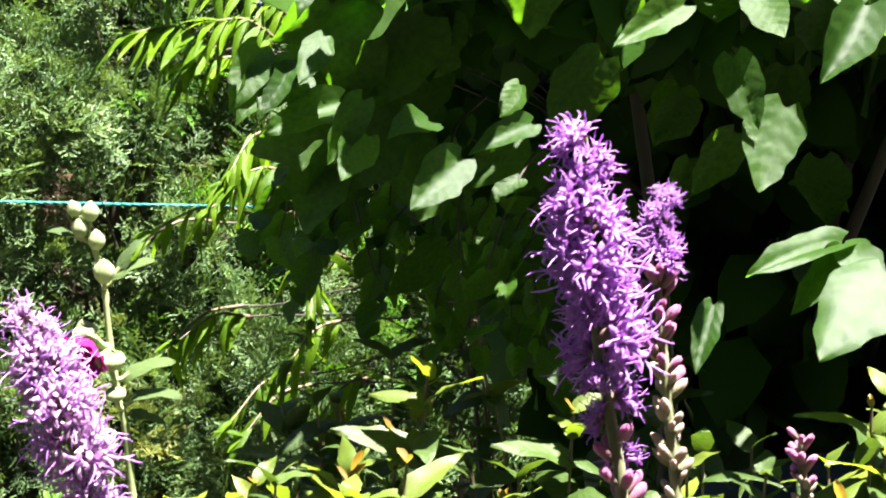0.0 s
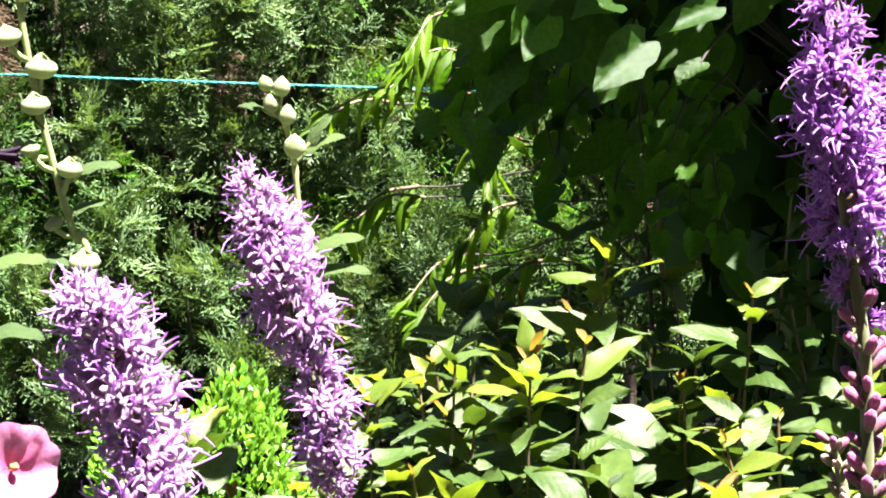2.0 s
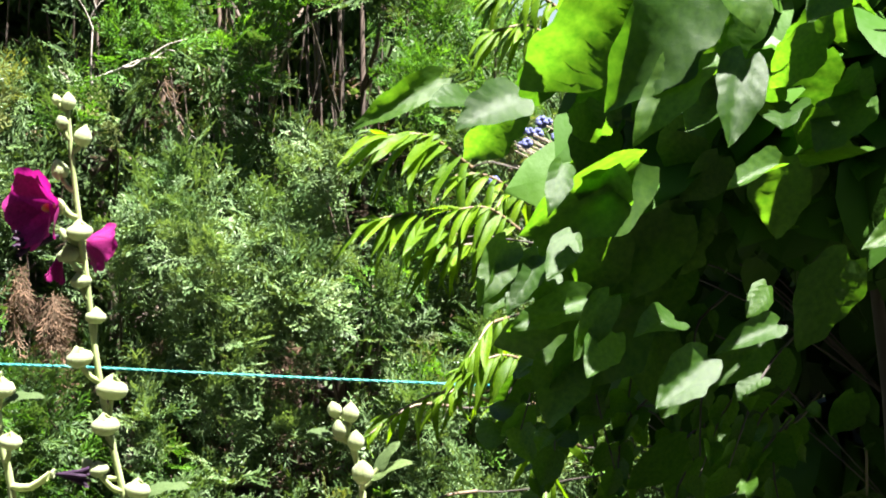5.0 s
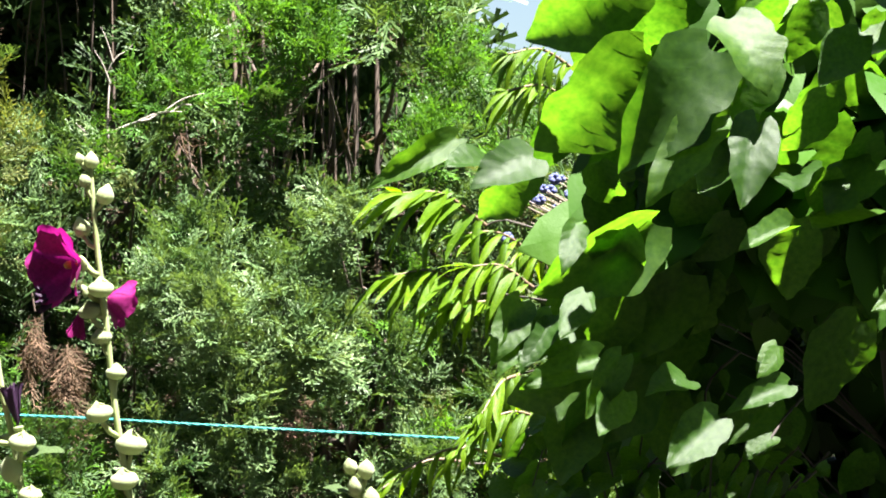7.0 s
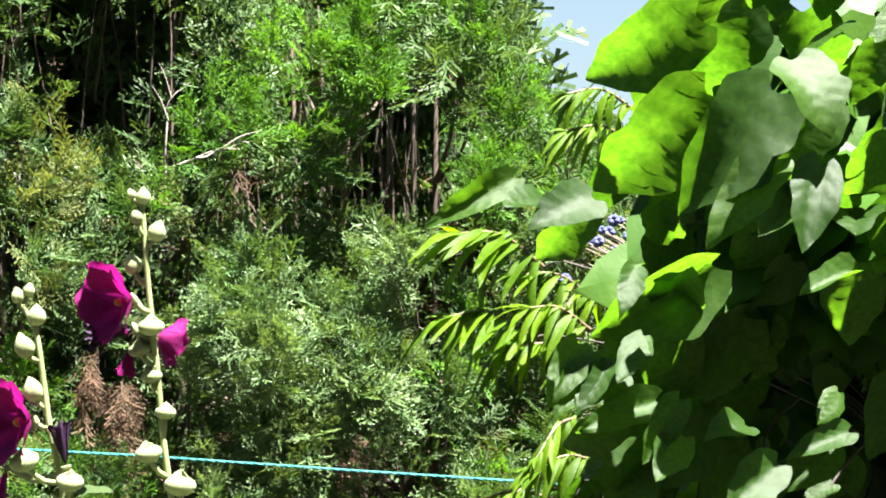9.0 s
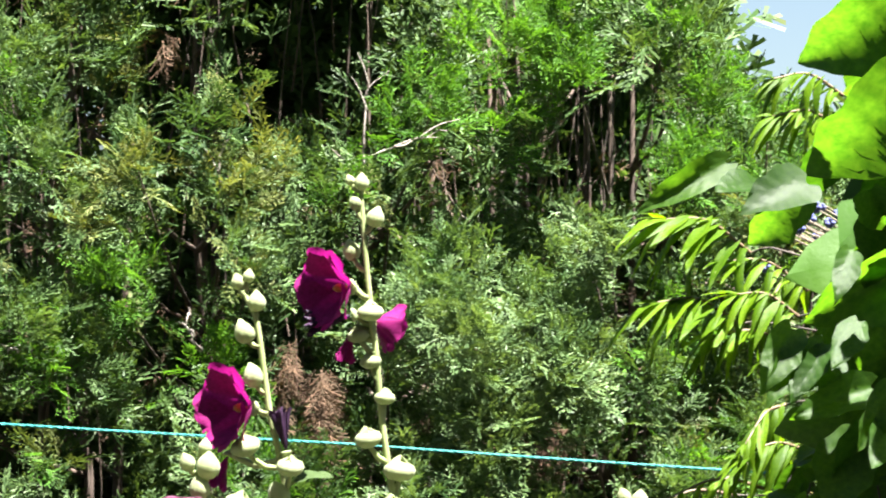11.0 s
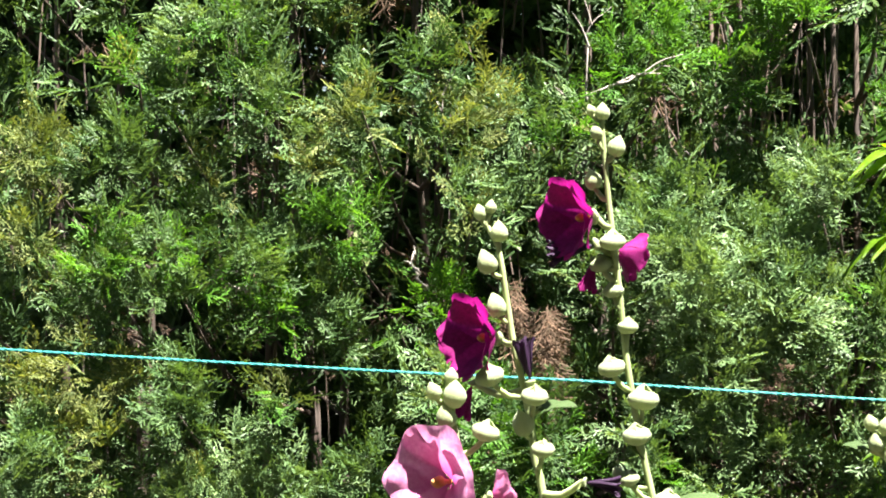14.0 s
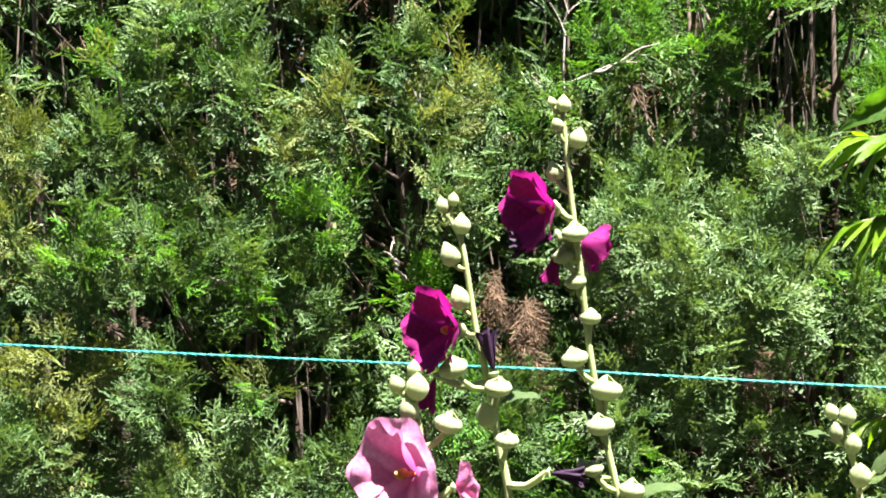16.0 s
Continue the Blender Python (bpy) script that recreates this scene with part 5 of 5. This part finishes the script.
# ------------------------------------------------------------------ blazing stars
def floret_heads(seed):
    """A head of small bell-shaped florets, pointing along +Z and about 1 long, and the curling styles that stand out of it."""
    rng = random.Random(seed)
    bells, styles = [], []
    for k in range(13):
        az = k * 2.399 + rng.uniform(-.25, .25)
        pol = math.acos(1 - 0.85 * (k + .5) / 13)
        n = np.array((math.sin(pol) * math.cos(az), math.sin(pol) * math.sin(az), math.cos(pol)))
        c = np.array((0, 0, .10)) + n * rng.uniform(.44, .66)
        bells.append(tube([np.array((0, 0, .12)) + n * .08, (np.array((0, 0, .12)) + c) / 2, c - n * .06, c], (.035, .055, .080, .10), 6))
        ex = unit(np.cross(n, (.3, .5, .2)))
        ey = np.cross(n, ex)
        for q in range(5):
            a = q * 1.2566 + az
            o = ex * math.cos(a) + ey * math.sin(a)
            w = np.cross(n, o) * rng.uniform(.060, .082)
            r0 = c + o * .085
            m1 = r0 + o * rng.uniform(.05, .11) + n * rng.uniform(.09, .15)
            tip = m1 + o * rng.uniform(.08, .18) + n * rng.uniform(-.08, .10)
            lift = n * .012
            bells.append((np.array([r0 - w, r0 + w, m1 + w * .9, m1 - w * .9, tip + w * .2, tip - w * .2,
                                    r0 - w + lift, r0 + w + lift, m1 + w * .9 + lift, m1 - w * .9 + lift, tip + w * .2 + lift, tip - w * .2 + lift]),
                          np.array([(0, 1, 2, 3), (3, 2, 4, 5), (7, 6, 9, 8), (8, 9, 11, 10), (0, 3, 9, 6), (3, 5, 11, 9), (2, 1, 7, 8), (4, 2, 8, 10)])))
        for q in range(2):
            a = rng.uniform(0, 6.28)
            o = ex * math.cos(a) + ey * math.sin(a)
            w = np.cross(n, o)
            e1 = c + n * .18 + o * .05
            e2 = c + n * rng.uniform(.28, .46) + o * rng.uniform(.08, .25) + w * rng.uniform(-.12, .12)
            e3 = e2 + n * rng.uniform(.0, .22) + o * rng.uniform(.05, .18) + w * rng.uniform(-.2, .2)
            styles.append(tube(spline([c, e1, e2, e3], 7), (.012, .015, .017, .018, .018, .016, .007), 4))
    return join(bells), join(styles)


HEADS = [floret_heads(k) for k in range(5)]
HEAD_OPEN = {m: [(mesh_np("floret_tuft", *q[0], m), mesh_np("style_tuft", *q[1], M_STYLE)) for q in HEADS] for m in (M_FILAMENT, M_FILAMENT_PALE)}
CUP = mesh_np("flower_head", *lathe([(.02, -.12), (.13, -.06), (.20, .1), (.21, .28), (.15, .42), (.04, .46)], 10, 5, .10), M_CALYX)
BUD_MAG = mesh_np("flower_head", *lathe([(.02, -.16), (.13, -.08), (.20, .12), (.23, .40), (.25, .62), (.22, .84), (.13, 1.02), (.01, 1.10)], 10, 5, .10), M_LIABUD)
BUD_PALE = mesh_np("flower_head", *lathe([(.02, -.16), (.12, -.08), (.19, .12), (.22, .36), (.21, .60), (.14, .82), (.01, .95)], 10, 5, .10), M_LIAPALE)


def blazing_star(points, half, open_to, label, seed, pale_from=2.0, spacing=0.0058, bud=0.0052, floret=M_FILAMENT):
    """points: the spike's axis from tip downwards; half: half widths there (m); open_to: the share of the spike in flower."""
    rng = random.Random(seed)
    pts = np.array(points, float)
    pts[0] += unit(pts[1] - pts[0]) * half[0] * 0.75
    axis = spline(pts, 40)
    ln = np.linalg.norm(np.diff(axis, axis=0), axis=1).sum()
    low = axis[-1]
    dirn = unit(axis[-1] - axis[-6])
    foot = np.array((low[0] + dirn[0] * low[2] * .5, low[1] + 0.01, -0.02))
    base = np.array((foot[0], foot[1], 0))
    root = thing("blazing_star", base)
    full = np.vstack([axis, spline([low, low * .5 + foot * .5 + (0, 0, 0), foot], 16)[1:]])
    part("stem", mesh_np("stem", *tube(full - base, np.interp(np.linspace(0, 1, len(full)), [0, .3, .7, 1], [.0008, .0014, .0019, .0022]), 8), M_STEM), root)
    n = int(ln * 1.0 / spacing)
    hw = np.interp(np.linspace(0, 1, n), np.linspace(0, 1, len(half)), half)
    for i in range(n):
        u = (i + .5) / n
        p = axis[min(39, int(u * 40))] + (axis[min(39, int(u * 40) + 1)] - axis[min(39, int(u * 40))]) * ((u * 40) % 1)
        a = i * 2.39996 + rng.gauss(0, .15)
        up = unit(axis[0] - axis[-1])
        ex = unit(np.cross(up, (0.1, 1, 0)))
        ey = np.cross(up, ex)
        out = ex * math.cos(a) + ey * math.sin(a)
        is_open = u < open_to + rng.gauss(0, .03)
        rise = 1.2 * max(0, 1 - u * 18) + (0.3 if is_open else 1.1)
        d = unit(out + up * rise)
        if is_open:
            size = hw[i] / (0.95 * max(.55, np.linalg.norm(out * (d @ out)))) * rng.uniform(.6, 1.3) * (0.6 + 0.4 * min(1, u * 14))
            head = part("flower_head", CUP, root, axes(p + out * .0012 - base, np.cross(d, up), d, max(.006, size * .7)))
            tuft = HEAD_OPEN[floret][rng.randrange(5)]
            turned = Matrix.Scale(size / max(.006, size * .7), 4) @ pose(0, 0, 0, 0, 0, rng.uniform(0, 360))
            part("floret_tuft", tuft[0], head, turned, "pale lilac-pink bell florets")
            part("style_tuft", tuft[1], head, turned, "curling violet styles")
        else:
            for extra in (0.0, 1.5, 3.0, 4.5):
                o2 = ex * math.cos(a + extra) + ey * math.sin(a + extra)
                d2 = unit(o2 + up * rise)
                size = bud * rng.uniform(.46, .70)
                o2 = o2 * rng.uniform(.6, 1.3)
                kind = BUD_PALE if u > pale_from + rng.gauss(0, .04) else BUD_MAG
                part("flower_head", kind, root, axes(p + o2 * bud * .27 - up * .0011 * extra - base, np.cross(d2, up), d2, size * 1.6), "closed bud")
    for k in range(14):
        z = low[2] * (0.95 - 0.06 * k)
        q = np.array([np.interp(z, full[::-1, 2], full[::-1, m]) for m in range(3)])
        a = k * 2.4
        part("leaf", GRASSLEAF, root, axes(q - base, (math.cos(a), math.sin(a), .9), (0, 0, 1), .09 + .004 * k))
    return tagged(root, label, "blazing star", "blazing stars")


GRASSLEAF = mesh_np("leaf", *blade(1.0, .06, .4, .6, .2, .35, 0, 300, 8, 2), M_SHRUBLEAF)
blazing_star([(0.175, 0.753, 1.301), (0.175, 0.753, 1.272), (0.176, 0.753, 1.248), (0.179, 0.753, 1.224), (0.182, 0.753, 1.200), (0.182, 0.753, 1.167)],
             [0.0076, 0.0112, 0.0118, 0.0109, 0.0082, 0.0066, 0.0055], 0.68,
             "lilac blazing star in flower with magenta buds below", 1, bud=0.0064)
blazing_star([(0.226, 0.894, 1.279), (0.224, 0.894, 1.262), (0.223, 0.894, 1.246), (0.225, 0.894, 1.210), (0.227, 0.894, 1.178), (0.230, 0.894, 1.138)],
             [0.0043, 0.0065, 0.0054, 0.0065, 0.0069, 0.0069], 0.30,
             "slender blazing star mostly in closed pink buds", 2, 0.55, 0.0046, 0.0066)
blazing_star([(0.277, 0.929, 1.194), (0.277, 0.929, 1.182), (0.278, 0.929, 1.170), (0.278, 0.929, 1.138)], [0.0034, 0.0045, 0.0049], -0.5,
             "short blazing star in closed pale pink buds", 3, 0.45, 0.0046, 0.0050)
blazing_star([(0.022, 1.090, 1.239), (0.030, 1.090, 1.209), (0.038, 1.090, 1.180), (0.046, 1.090, 1.149), (0.053, 1.090, 1.120), (0.057, 1.090, 1.100)],
             [0.0105, 0.0145, 0.0145, 0.0128, 0.0094, 0.0076], 0.86,
             "leaning lilac blazing star in full flower", 4, floret=M_FILAMENT_PALE)
blazing_star([(-0.029, 0.869, 1.218), (-0.022, 0.869, 1.199), (-0.017, 0.869, 1.178), (-0.012, 0.869, 1.154), (-0.008, 0.869, 1.130)],
             [0.0112, 0.0148, 0.0152, 0.0150, 0.0138], 1.2,
             "thick pale lilac blazing star in full flower", 5, floret=M_FILAMENT_PALE)
blazing_star([(0.188, 0.828, 1.170), (0.190, 0.828, 1.162), (0.192, 0.828, 1.152), (0.194, 0.828, 1.130)], [0.0030, 0.0047, 0.0050], -0.5,
             "short blazing star in pale green buds", 6, 0.1, 0.0046, 0.0050)
